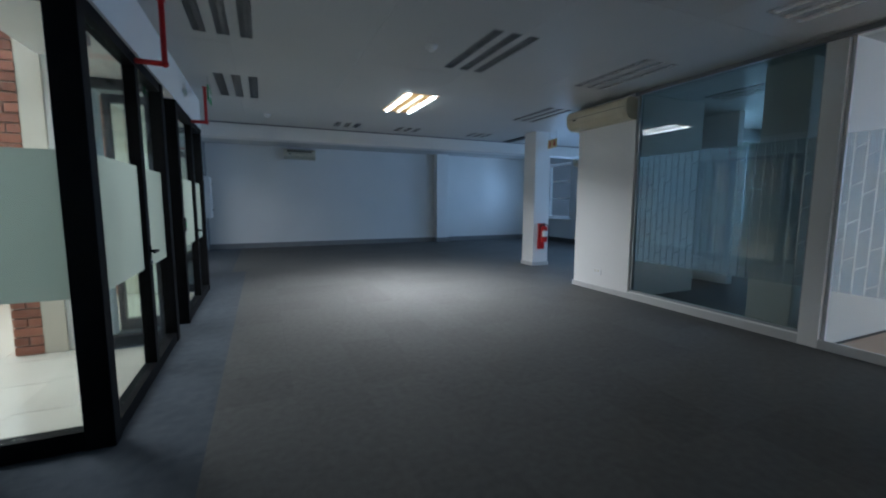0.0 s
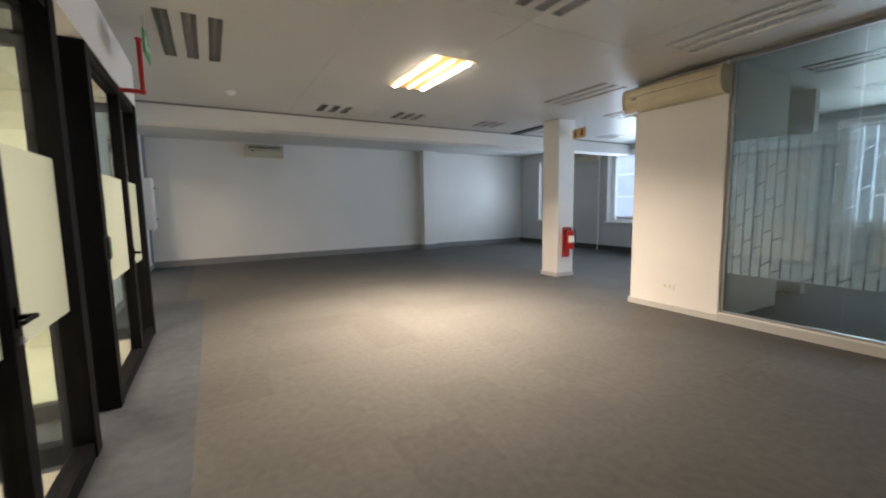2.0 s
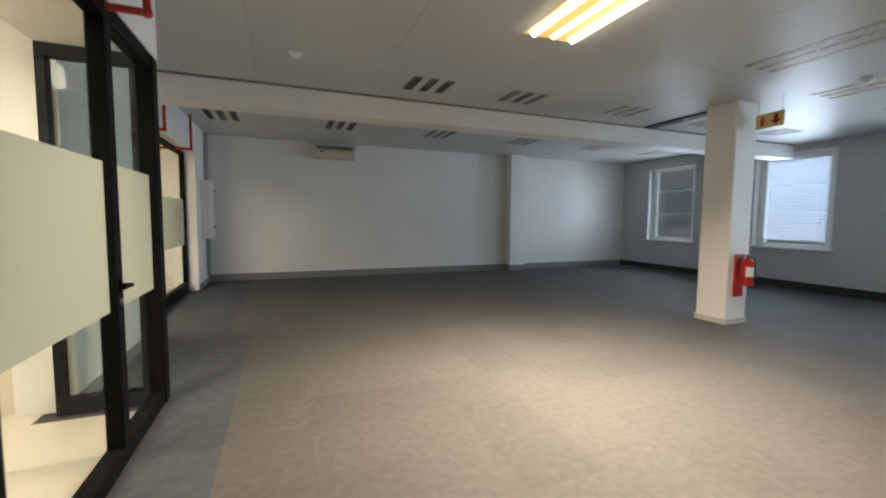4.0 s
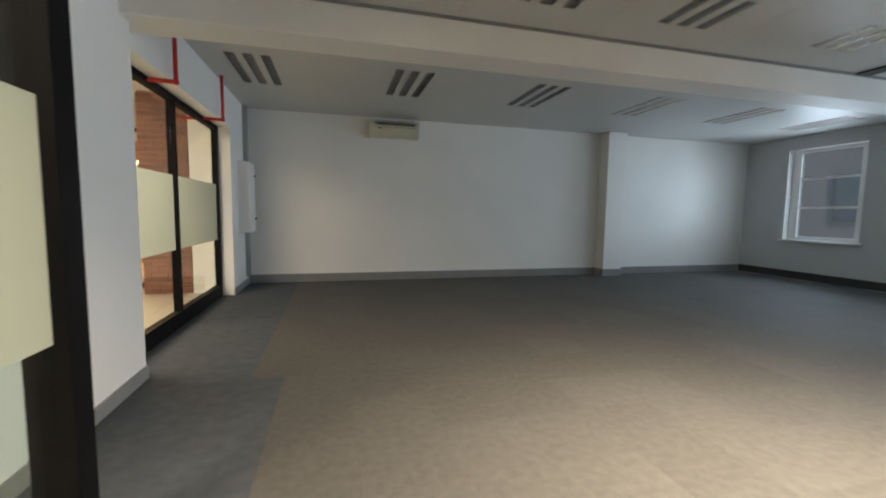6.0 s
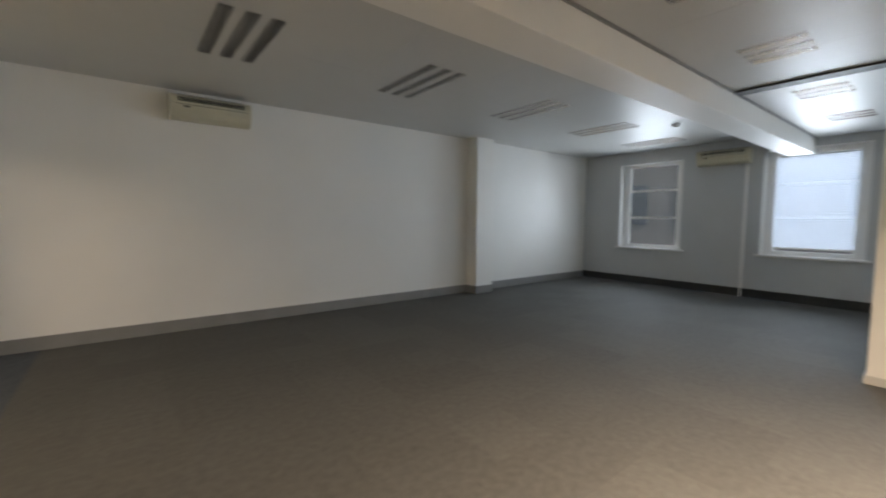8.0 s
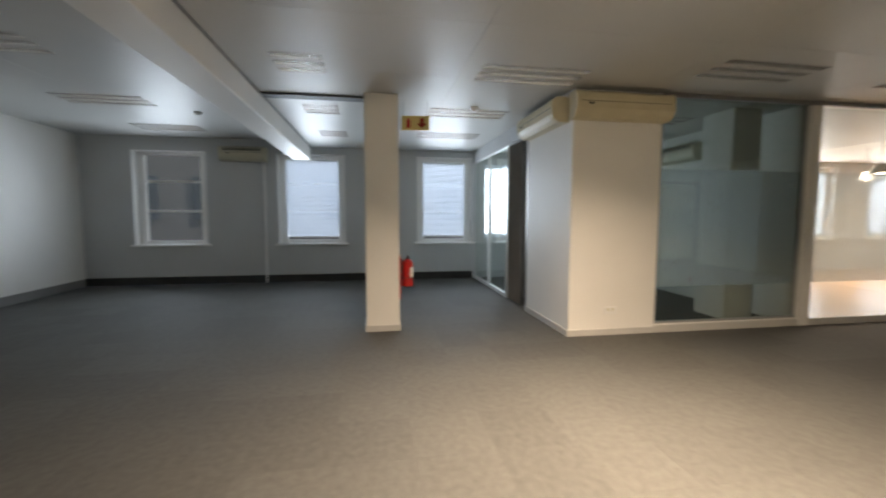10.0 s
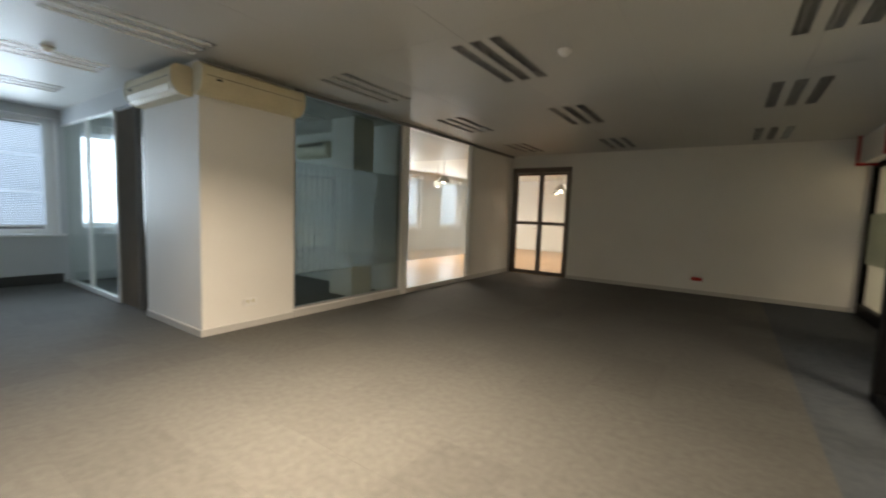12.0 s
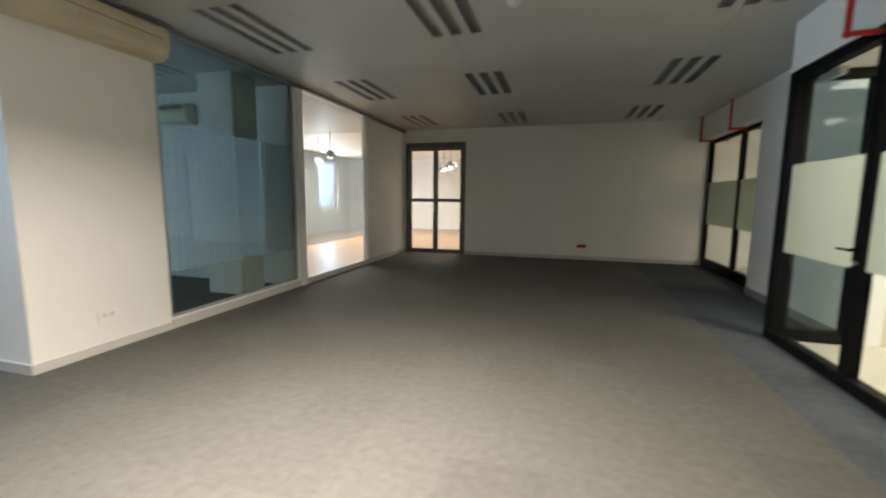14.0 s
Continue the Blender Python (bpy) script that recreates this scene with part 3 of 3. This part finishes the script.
# double door in the south wall
door = empty("door_1", "bronze aluminium glazed double door, closed", "door", kind="structure")
y = YB - 0.06
block("frame", BRONZE, door, (4.16, 4.23, y - 0.05, y + 0.075, 0, 2.6), (5.56, 5.63, y - 0.05, y + 0.075, 0, 2.6), (4.23, 5.56, y - 0.05, y + 0.075, 2.48, 2.6), bevel=0.004)
for a, b in ((4.235, 4.893), (4.897, 5.555)):
    leaf = block("leaf", BRONZE, door, (a, a + 0.055, y - 0.02, y + 0.02, 0.01, 2.475), (b - 0.055, b, y - 0.02, y + 0.02, 0.01, 2.475), (a + 0.055, b - 0.055, y - 0.02, y + 0.02, 0.01, 0.09),
                 (a + 0.055, b - 0.055, y - 0.02, y + 0.02, 1.22, 1.3), (a + 0.055, b - 0.055, y - 0.02, y + 0.02, 2.42, 2.475))
    glass_part("pane", GLASS, leaf, (a + 0.055, b - 0.055, y - 0.003, y + 0.003, 0.09, 1.22))
    glass_part("pane", GLASS, leaf, (a + 0.055, b - 0.055, y - 0.003, y + 0.003, 1.3, 2.42))
bm = bmesh.new()
tube(bm, (4.93, y + 0.02, 1.12), (4.93, y + 0.07, 1.12), 0.01)
tube(bm, (4.93, y + 0.065, 1.12), (5.04, y + 0.065, 1.12), 0.009)
cube(bm, 4.91, 4.95, y + 0.02, y + 0.028, 0.98, 1.16, 0.003)
part("door_handle", bm, GREYMETAL, door, "metal lever handle", True)


# ---- ceiling lights ----
def louvre_light(length, lit=False):
    """A three-lamp fitting: three slots set into the ceiling, each a mirror trough with a tube behind cross blades."""
    label = "lit three-tube louvred ceiling light" if lit else "unlit three-tube louvred ceiling light"
    ob = empty("ceiling_light", label, "ceiling light", group="louvred ceiling lights")
    h = length / 2
    if lit:
        block("tray", LITTRAY, ob, (-0.26, 0.26, -h, h, -0.005, -0.001))
    for k in (-1, 0, 1):
        c = k * 0.19
        if lit:
            block("reflector", LIT if k else LITMID, ob, (c - 0.034, c + 0.034, -h + 0.025, h - 0.025, -0.0075, -0.0052))
            bm = bmesh.new()
            tube(bm, (c, -h + 0.04, -0.0145), (c, h - 0.04, -0.0145), 0.02, 10)
            part("tube", bm, LIT if k else LITMID, ob, "glowing tube", True)
            continue
        bm = bmesh.new()
        inner = [(0.0485 * s, 0.092 * (1 - abs(s) ** 2.2)) for s in (-1, -0.9, -0.75, -0.5, -0.2, 0.2, 0.5, 0.75, 0.9, 1)]
        outer = [(0.051, 0.0), (0.051, 0.096), (-0.051, 0.096), (-0.051, 0.0)]
        extrude_profile(bm, [(c + x, z) for x, z in inner + outer], -h + 0.022, h - 0.022)
        trough = part("trough", bm, LOUVRE, ob, "mirror-finished reflector trough")
        for a in (-h + 0.0205, h - 0.0225):
            block("end_plate", LOUVRE, trough, (c - 0.05, c + 0.05, a, a + 0.002, 0, 0.095))
        bm = bmesh.new()
        for s in (-1, 1):
            cube(bm, c + s * 0.0535 - 0.0025, c + s * 0.0535 + 0.0025, -h + 0.016, h - 0.016, -0.003, -0.0005)
            cube(bm, c - 0.051, c + 0.051, s * (h - 0.0185) - 0.0025, s * (h - 0.0185) + 0.0025, -0.003, -0.0005)
        part("rim", bm, TRAY, trough)
        bm = bmesh.new()
        n = int(length / 0.055)
        for i in range(1, n):
            yy = -h + 0.022 + (length - 0.044) * i / n
            cube(bm, c - 0.046, c + 0.046, yy - 0.0012, yy + 0.0012, 0.001, 0.032)
        tagged(part("louvre", bm, LOUVRE, trough, "shiny cross blades"), kind="stuff")
        bm = bmesh.new()
        tube(bm, (c, -h + 0.03, 0.055), (c, h - 0.03, 0.055), 0.013, 10)
        part("tube", bm, TUBE, trough, smooth=True)
    return ob


first, short = louvre_light(LONG), louvre_light(SHORT)
first.location, short.location = (*NEAR_LIGHTS[0][:2], H), (*NEAR_LIGHTS[15][:2], H)
for x, yy, n in NEAR_LIGHTS[1:15] + NEAR_LIGHTS[16:]:
    copy_thing(first if n == LONG else short, pose(x, yy, H))
for x, yy, n in FAR_LIGHTS:
    copy_thing(first, pose(x, yy, HF))
lit = louvre_light(1.2, True)
lit.location = (3.0, 6.25, H)


# ---- air conditioners ----
def aircon(length, material, label, group="", slot=False):
    """Wall unit along y, its back at x = 0, front towards -x, top at z = 0."""
    ob = empty("air_conditioner", label, "air conditioner", group=group)
    h = length / 2
    bm = bmesh.new()
    extrude_profile(bm, [(0, -0.29), (0, -0.02), (-0.03, 0), (-0.15, 0), (-0.19, -0.03), (-0.205, -0.09), (-0.2, -0.19), (-0.17, -0.25), (-0.12, -0.285)], -h + 0.03, h - 0.03)
    part("body", bm, material, ob)
    for s in (-1, 1):
        bm = bmesh.new()
        extrude_profile(bm, [(0, -0.295), (0, -0.015), (-0.03, 0.004), (-0.155, 0.004), (-0.196, -0.03), (-0.211, -0.09), (-0.206, -0.195), (-0.175, -0.256), (-0.12, -0.292)], s * h, s * (h - 0.029))
        part("end_cap", bm, material, ob)
    block("intake_grille", DARK, ob, *[(-0.148 + 0.02 * i, -0.14 + 0.02 * i, -h + 0.08, h - 0.08, 0.0005, 0.005) for i in range(6)], label="dark intake slots on top")
    if slot:
        block("front_grille", DARK, ob, *[(-0.212, -0.192, -h + 0.08, h - 0.08, -0.05 - 0.018 * i, -0.04 - 0.018 * i) for i in range(3)], label="dark front intake slots")
    bm = bmesh.new()
    extrude_profile(bm, [(-0.201, -0.205), (-0.209, -0.2), (-0.181, -0.254), (-0.173, -0.25)], -h + 0.07, h - 0.07)
    part("louvre_flap", bm, material, ob)
    block("seam", DARK, ob, (-0.206, -0.2, -h + 0.05, h - 0.05, -0.121, -0.116))
    block("display", DARK, ob, (-0.211, -0.203, h - 0.2, h - 0.14, -0.155, -0.135), bevel=0.002)
    return ob


ac = aircon(1.2, PLASTIC, "yellowed wall air conditioner under the ceiling", "wall air conditioners")
ac.matrix_basis = pose(XP - 0.001, 4.92, 2.83)
copy_thing(ac, pose(6.4, 5.461, 2.83, 0, 0, -90))
ac2 = aircon(0.9, PLASTICPALE, "pale cream wall air conditioner with dark top grille", "wall air conditioners", True)
ac2.matrix_basis = pose(1.96, YF - 0.001, 2.95, 0, 0, 90)
copy_thing(ac2, pose(XW - 0.001, 10.4, 2.85))
copy_thing(ac2, pose(7.9, 2.181, 2.7, 0, 0, -90))

# ---- safety things ----
ext = empty("fire_extinguisher", "red fire extinguisher hung on the white column", "fire extinguisher", (6.46, 7.312, 0.54))
ext.scale = (0.95, 0.95, 0.70)
bm = bmesh.new()
tube(bm, (0, 0, 0.0), (0, 0, 0.43), 0.075, 20)
tube(bm, (0, 0, 0.43), (0, 0, 0.49), 0.075, 20, 0.03)
tube(bm, (0, 0, -0.012), (0, 0, 0.0), 0.07, 20)
part("cylinder", bm, RED, ext, smooth=True)
bm = bmesh.new()
tube(bm, (0, 0, 0.49), (0, 0, 0.54), 0.022)
part("valve", bm, DARK, ext, smooth=True)
bm = bmesh.new()
cube(bm, -0.1, 0.03, -0.012, 0.012, 0.55, 0.565, 0.003)
cube(bm, -0.09, 0.02, -0.01, 0.01, 0.522, 0.534, 0.003)
part("lever", bm, DARK, ext, "black squeeze lever")
bm = bmesh.new()
pts = [(0.03, -0.01, 0.52), (0.08, -0.03, 0.5), (0.1, -0.04, 0.4), (0.098, -0.04, 0.2), (0.095, -0.04, 0.08)]
for a, b in zip(pts, pts[1:]):
    tube(bm, a, b, 0.011, 10)
    ball(bm, b, 0.011)
part("hose", bm, DARK, ext, "black rubber hose", True)
bm = bmesh.new()
for i in range(10):
    a0, a1 = radians(200 + i * 12), radians(212 + i * 12)
    vs = [bm.verts.new((0.0765 * math.cos(q), 0.0765 * math.sin(q), z)) for q, z in ((a0, 0.16), (a1, 0.16), (a1, 0.34), (a0, 0.34))]
    bm.faces.new(vs)
part("label_sheet", bm, WHITE, ext, "white printed label")
block("bracket", DARK, ext, (-0.03, 0.03, 0.07, 0.0985, 0.25, 0.5))
block("strap", DARK, ext, (-0.078, 0.078, -0.078, 0.07, 0.14, 0.155), bevel=0.005, label="dark retaining strap")

brd = empty("extinguisher_board", "narrow red backboard fixed to the white column", "backboard")
block("board", RED, brd, (6.375, 6.545, 7.406, 7.429, 0.37, 0.93), bevel=0.004)
for z in (0.42, 0.88):
    bm = bmesh.new()
    tube(bm, (6.395, 7.4065, z), (6.395, 7.402, z), 0.006, 10)
    part("screw", bm, GREYMETAL, brd)

sgn = empty("fire_sign", "yellow hanging sign with red extinguisher and arrow shapes", "sign", (6.52, 7.2, 2.62))
sgn.rotation_euler[2] = radians(261)
block("plate", YELLOW, sgn, (-0.18, 0.18, -0.006, 0.006, -0.09, 0.09))
for s in (-1, 1):
    bm = bmesh.new()
    cube(bm, -0.115, -0.065, s * 0.0065, s * 0.009, -0.06, 0.04)
    cube(bm, -0.1, -0.08, s * 0.0065, s * 0.009, 0.04, 0.062)
    part("extinguisher_mark", bm, RED, sgn)
    bm = bmesh.new()
    vs = [bm.verts.new((x, s * 0.009, z)) for x, z in ((0.02, -0.005), (0.085, -0.065), (0.15, -0.005), (0.11, -0.005), (0.11, 0.06), (0.06, 0.06), (0.06, -0.005))]
    f = bm.faces.new(vs)
    bmesh.ops.solidify(bm, geom=[f], thickness=0.0025)
    part("arrow_mark", bm, RED, sgn)
for s in (-1, 1):
    bm = bmesh.new()
    tube(bm, (s * 0.15, 0, 0.09), (s * 0.15, 0, 0.278), 0.003, 6)
    part("hanger", bm, GREYMETAL, sgn)


def pipe(pts, label):
    ob = empty("sprinkler_pipe", label, "pipe", group="red sprinkler pipes")
    bm = bmesh.new()
    for a, b in zip(pts, pts[1:]):
        tube(bm, a, b, 0.02)
    part("tube", bm, RED, ob, smooth=True)
    for p in pts[1:-1]:
        bm = bmesh.new()
        ball(bm, p, 0.028)
        part("elbow", bm, RED, ob, smooth=True)
    bm = bmesh.new()
    tube(bm, (pts[0][0], pts[0][1], pts[0][2] - 0.012), pts[0], 0.03)
    part("collar", bm, RED, ob, smooth=True)
    return ob


for yy, z in ((3.89, 2.43), (6.5, 2.44)):
    pipe([(0.21, yy, H - 0.001), (0.21, yy, z), (-0.02, yy, z)], "red painted sprinkler pipe dropping from the ceiling")
for yy, z in ((10.11, 2.47), (11.76, 2.47), (-0.3, 2.45), (-1.75, 2.45)):
    pipe([(-0.53, yy, H + (0.13 if yy > 9 else 0) - 0.001), (-0.53, yy, z), (-1.0, yy, z)], "red painted sprinkler pipe elbow above the window")

db = empty("distribution_board", "white metal distribution board on the side wall", "electrical box")
block("cabinet", WHITE, db, (-0.6, -0.44, 12.85, 13.3, 0.93, 2.06), bevel=0.006)
block("door", WHITE, db, (-0.439, -0.425, 12.87, 13.28, 0.96, 2.03), bevel=0.003)
for z in (1.15, 1.86):
    bm = bmesh.new()
    tube(bm, (-0.425, 13.24, z), (-0.40, 13.24, z), 0.016)
    part("latch", bm, DARK, db, "black round latch", True)
trk = empty("cable_trunking", "grey cable trunking running up the corner", "trunking")
block("duct", GREYMETAL, trk, (-0.6, -0.54, 13.3, 13.42, 2.06, HF - 0.002))
block("lower_duct", GREYMETAL, trk, (-0.6, -0.54, 13.3, 13.42, 0.15, 0.93))


def socket(x0, x1, y0, y1, z, red, axis):
    ob = empty("power_socket", ("red" if red else "white") + " power socket on the white wall", "socket")
    if axis == "x":
        block("plate", WHITE, ob, (x0, x1, y0, y1, z - 0.045, z + 0.045), bevel=0.002)
        for k in (0.3, 0.7):
            c = y0 + (y1 - y0) * k
            block("switch", PLASTICPALE, ob, (x0 - 0.004, x0, c - 0.012, c + 0.012, z - 0.005, z + 0.03))
    else:
        block("plate", WHITE, ob, (x0, x1, y0, y1, z - 0.045, z + 0.045), bevel=0.002)
        block("face", RED, ob, (x0 + 0.05, x1 - 0.01, y1, y1 + 0.006, z - 0.035, z + 0.035))
    return ob


socket(XP - 0.014, XP - 0.001, 4.84, 5.0, 0.3, False, "x")
socket(1.39, 1.64, YB + 0.001, YB + 0.012, 0.3, True, "y")
socket(7.5, 7.66, 2.181, 2.19, 0.33, True, "y")


def detector(x, yy, z):
    ob = empty("smoke_detector", "white round ceiling smoke detector", "detector", (x, yy, z), "smoke detectors")
    bm = bmesh.new()
    tube(bm, (0, 0, -0.025), (0, 0, -0.001), 0.06, 20)
    part("base", bm, WHITE, ob, smooth=True)
    bm = bmesh.new()
    tube(bm, (0, 0, -0.055), (0, 0, -0.025), 0.03, 20, 0.05)
    part("chamber", bm, WHITE, ob, smooth=True)
    return ob


for x, yy, z in ((2.42, 3.9, H), (6.7, 6.38, H), (1.0, 8.0, H), (8.2, 10.4, HF)):
    detector(x, yy, z)
exs = empty("exit_sign", "small green exit sign hanging from the ceiling", "sign", (0.3, 6.1, 2.71))
block("plate", GREEN, exs, (-0.008, 0.008, -0.18, 0.18, -0.09, 0.09), bevel=0.003)
for s in (-1, 1):
    block("door_mark", WHITE, exs, (s * 0.0085, s * 0.0105, -0.13, -0.03, -0.05, 0.05))
    block("arrow_mark", WHITE, exs, (s * 0.0085, s * 0.0105, 0.02, 0.13, -0.018, 0.018))
    block("hanger", GREYMETAL, exs, (-0.003, 0.003, s * 0.14 - 0.003, s * 0.14 + 0.003, 0.09, 0.188))
drp = empty("window_pipe", "white service pipe on the wall between windows", "pipe")
bm = bmesh.new()
tube(bm, (XW - 0.03, 10.02, 0.0), (XW - 0.03, 10.02, 2.6), 0.025)
part("tube", bm, WHITE, drp, smooth=True)


# ---- lobby and annexe things ----
def downlight(x, yy):
    ob = empty("downlight", "small lit round ceiling downlight", "downlight", (x, yy, 3.0 if x < -0.85 else 2.62), "lobby downlights")
    bm = bmesh.new()
    tube(bm, (0, 0, -0.012), (0, 0, -0.001), 0.06, 20)
    part("rim", bm, WHITE, ob, smooth=True)
    bm = bmesh.new()
    tube(bm, (0, 0, -0.016), (0, 0, -0.0125), 0.045, 20)
    part("lens", bm, DOWNLIT, ob, smooth=True)
    return ob


for x, yy in ((-0.75, 3.8), (-0.75, 6.4), (-4.6, 2.0), (-2.6, 9.5), (-2.2, 5.0)):
    downlight(x, yy)


def pendant(x, yy, drop, top=2.9):
    ob = empty("pendant_lamp", "white dome pendant lamp on a thin cord", "pendant lamp", (x, yy, top), "pendant lamps")
    bm = bmesh.new()
    tube(bm, (0, 0, -drop), (0, 0, -0.001), 0.006, 8)
    part("cord", bm, DARK, ob)
    bm = bmesh.new()
    bmesh.ops.create_cone(bm, cap_ends=False, segments=24, radius1=0.19, radius2=0.05, depth=0.17, matrix=Matrix.Translation((0, 0, -drop - 0.05)))
    bmesh.ops.solidify(bm, geom=bm.faces[:], thickness=0.006)
    part("shade", bm, GREYMETAL, ob, "metal dome shade", True)
    bm = bmesh.new()
    ball(bm, (0, 0, -drop - 0.1), 0.06)
    part("bulb", bm, DOWNLIT, ob, "glowing bulb", True)
    return ob


for x, yy, d in ((7.2, -1.2, 0.55), (8.4, -2.6, 0.55), (7.0, -4.4, 0.6), (5.6, -5.2, 0.6), (8.6, -6.2, 0.6), (5.0, -3.8, 0.6)):
    pendant(x, yy, d)

for x, yy in ((-3.5, 15.4), (-2.7, 15.0), (-4.3, 15.9)):
    pendant(x, yy, 0.75, 3.0)

bench = empty("wooden_table", "long oak table with slender legs in the lobby", "table")
block("tabletop", WOOD, bench, (-4.2, -2.4, 14.0, 14.8, 0.70, 0.75), bevel=0.006)
for x in (-4.1, -2.55):
    for yy in (14.08, 14.66):
        block("leg", BLACK, bench, (x, x + 0.05, yy, yy + 0.05, 0, 0.70))
cnt = empty("timber_counter", "oak fronted counter in the warm lobby", "counter")
block("body", WOOD, cnt, (-5.3, -1.6, 16.9, 17.5, 0, 1.0), bevel=0.006)
block("worktop", WHITE, cnt, (-5.35, -1.55, 16.85, 17.55, 1.0, 1.04), bevel=0.004)
structure("trim", BLACK, "black steel frame across the lobby", "trim", (-5.4, -1.9, 13.31, 13.37, 2.5, 2.56), (-5.4, -1.9, 13.31, 13.37, 0.0, 0.08), (-5.4, -1.9, 13.32, 13.36, 2.2, 2.23))
structure("panel_lobby", WOOD, "oak panelled end wall of the lobby", "panel", (-5.5, -0.96, 18.25, 18.298, 0, 3.0), (-5.498, -5.45, 13.41, 18.24, 0, 3.0))
frm = empty("door_frame", "dark grey steel door frame in the lobby", "door frame")
block("jamb", BLACK, frm, (-1.9, -1.84, 2.42, 2.48, 0, 2.2), (-2.9, -2.84, 2.42, 2.48, 0, 2.2), (-2.84, -1.9, 2.42, 2.48, 2.14, 2.2))

# ---- bricks and carpet tiles, last ----
brick_pier(-1.34, -1.14, 2.3, 2.8, 3.0, "red-brown brick pier beside the entrance screen")
brick_pier(-1.22, -1.02, 4.78, 5.3, 3.0, "red-brown brick pier between the entrance screens")
brick_pier(-1.34, -1.14, 7.42, 7.9, 3.0, "red-brown brick pier beside the entrance screen")
brick_pier(-1.9, -1.24, 12.72, 13.1, 3.0, "wide red-brown brick pier behind the window")
brick_pier(-1.9, -0.86, -2.45, -2.16, 3.0, "red-brown brick pier at the end of the lobby")

tile_bm = bmesh.new()
cube(tile_bm, -0.24975, 0.24975, -0.24975, 0.24975, -0.010, 0.0)
tile_mesh = bpy.data.meshes.new("carpet_tile")
tile_bm.to_mesh(tile_mesh)
tile_bm.free()
tile_blue = tile_mesh.copy()
tile_mesh.materials.append(CARPET)
tile_blue.materials.append(CARPETBLUE)
carpet = empty("carpet", "grey carpet tiles with a blue-grey border strip", "carpet", kind="structure")
rest = bmesh.new()
rest_blue = bmesh.new()
for i in range(23):
    for j in range(31):
        x, yy = (-0.25 if j < 22 else 0.0) + 0.5 * i, YB + 0.25 + 0.5 * j
        if x > XW:
            continue
        blue = x < (0.5 if j < 22 else 0.1)
        inside = (x < 0 and (2.85 < yy < 4.7 or 5.4 < yy < 7.36))
        if inside:
            continue
        dz = random.uniform(-0.0004, 0.0)
        if x < 5.5 and 1.4 < yy < 13.0:
            ob = new("carpet_tile", tile_blue if blue else tile_mesh)
            ob.location, ob.parent = (x, yy, dz), carpet
            ob.rotation_euler[2] = radians(90 * ((i + j) % 2))
        else:
            cube(rest_blue if blue else rest, x - 0.24975, x + 0.24975, yy - 0.24975, yy + 0.24975, -0.010, dz)
for ya, yb in ((YB + 0.003, 2.85), (4.75, 5.37), (7.4, 9.0), (9.0, YF - 0.003)):
    cube(rest_blue, -0.599, -0.501 if yb < 9.5 else -0.251, ya, yb, -0.010, -0.0003)
for ya, yb in ((9.2, 12.43), (YB + 0.02, 0.65)):
    cube(rest_blue, -0.76, -0.601, ya + 0.003, yb - 0.003, -0.010, -0.0005)
tagged(part("carpet_field", rest, CARPETJ, carpet), kind="stuff")
tagged(part("carpet_border", rest_blue, CARPETBLUE, carpet, "blue-grey border tiles"), kind="stuff")
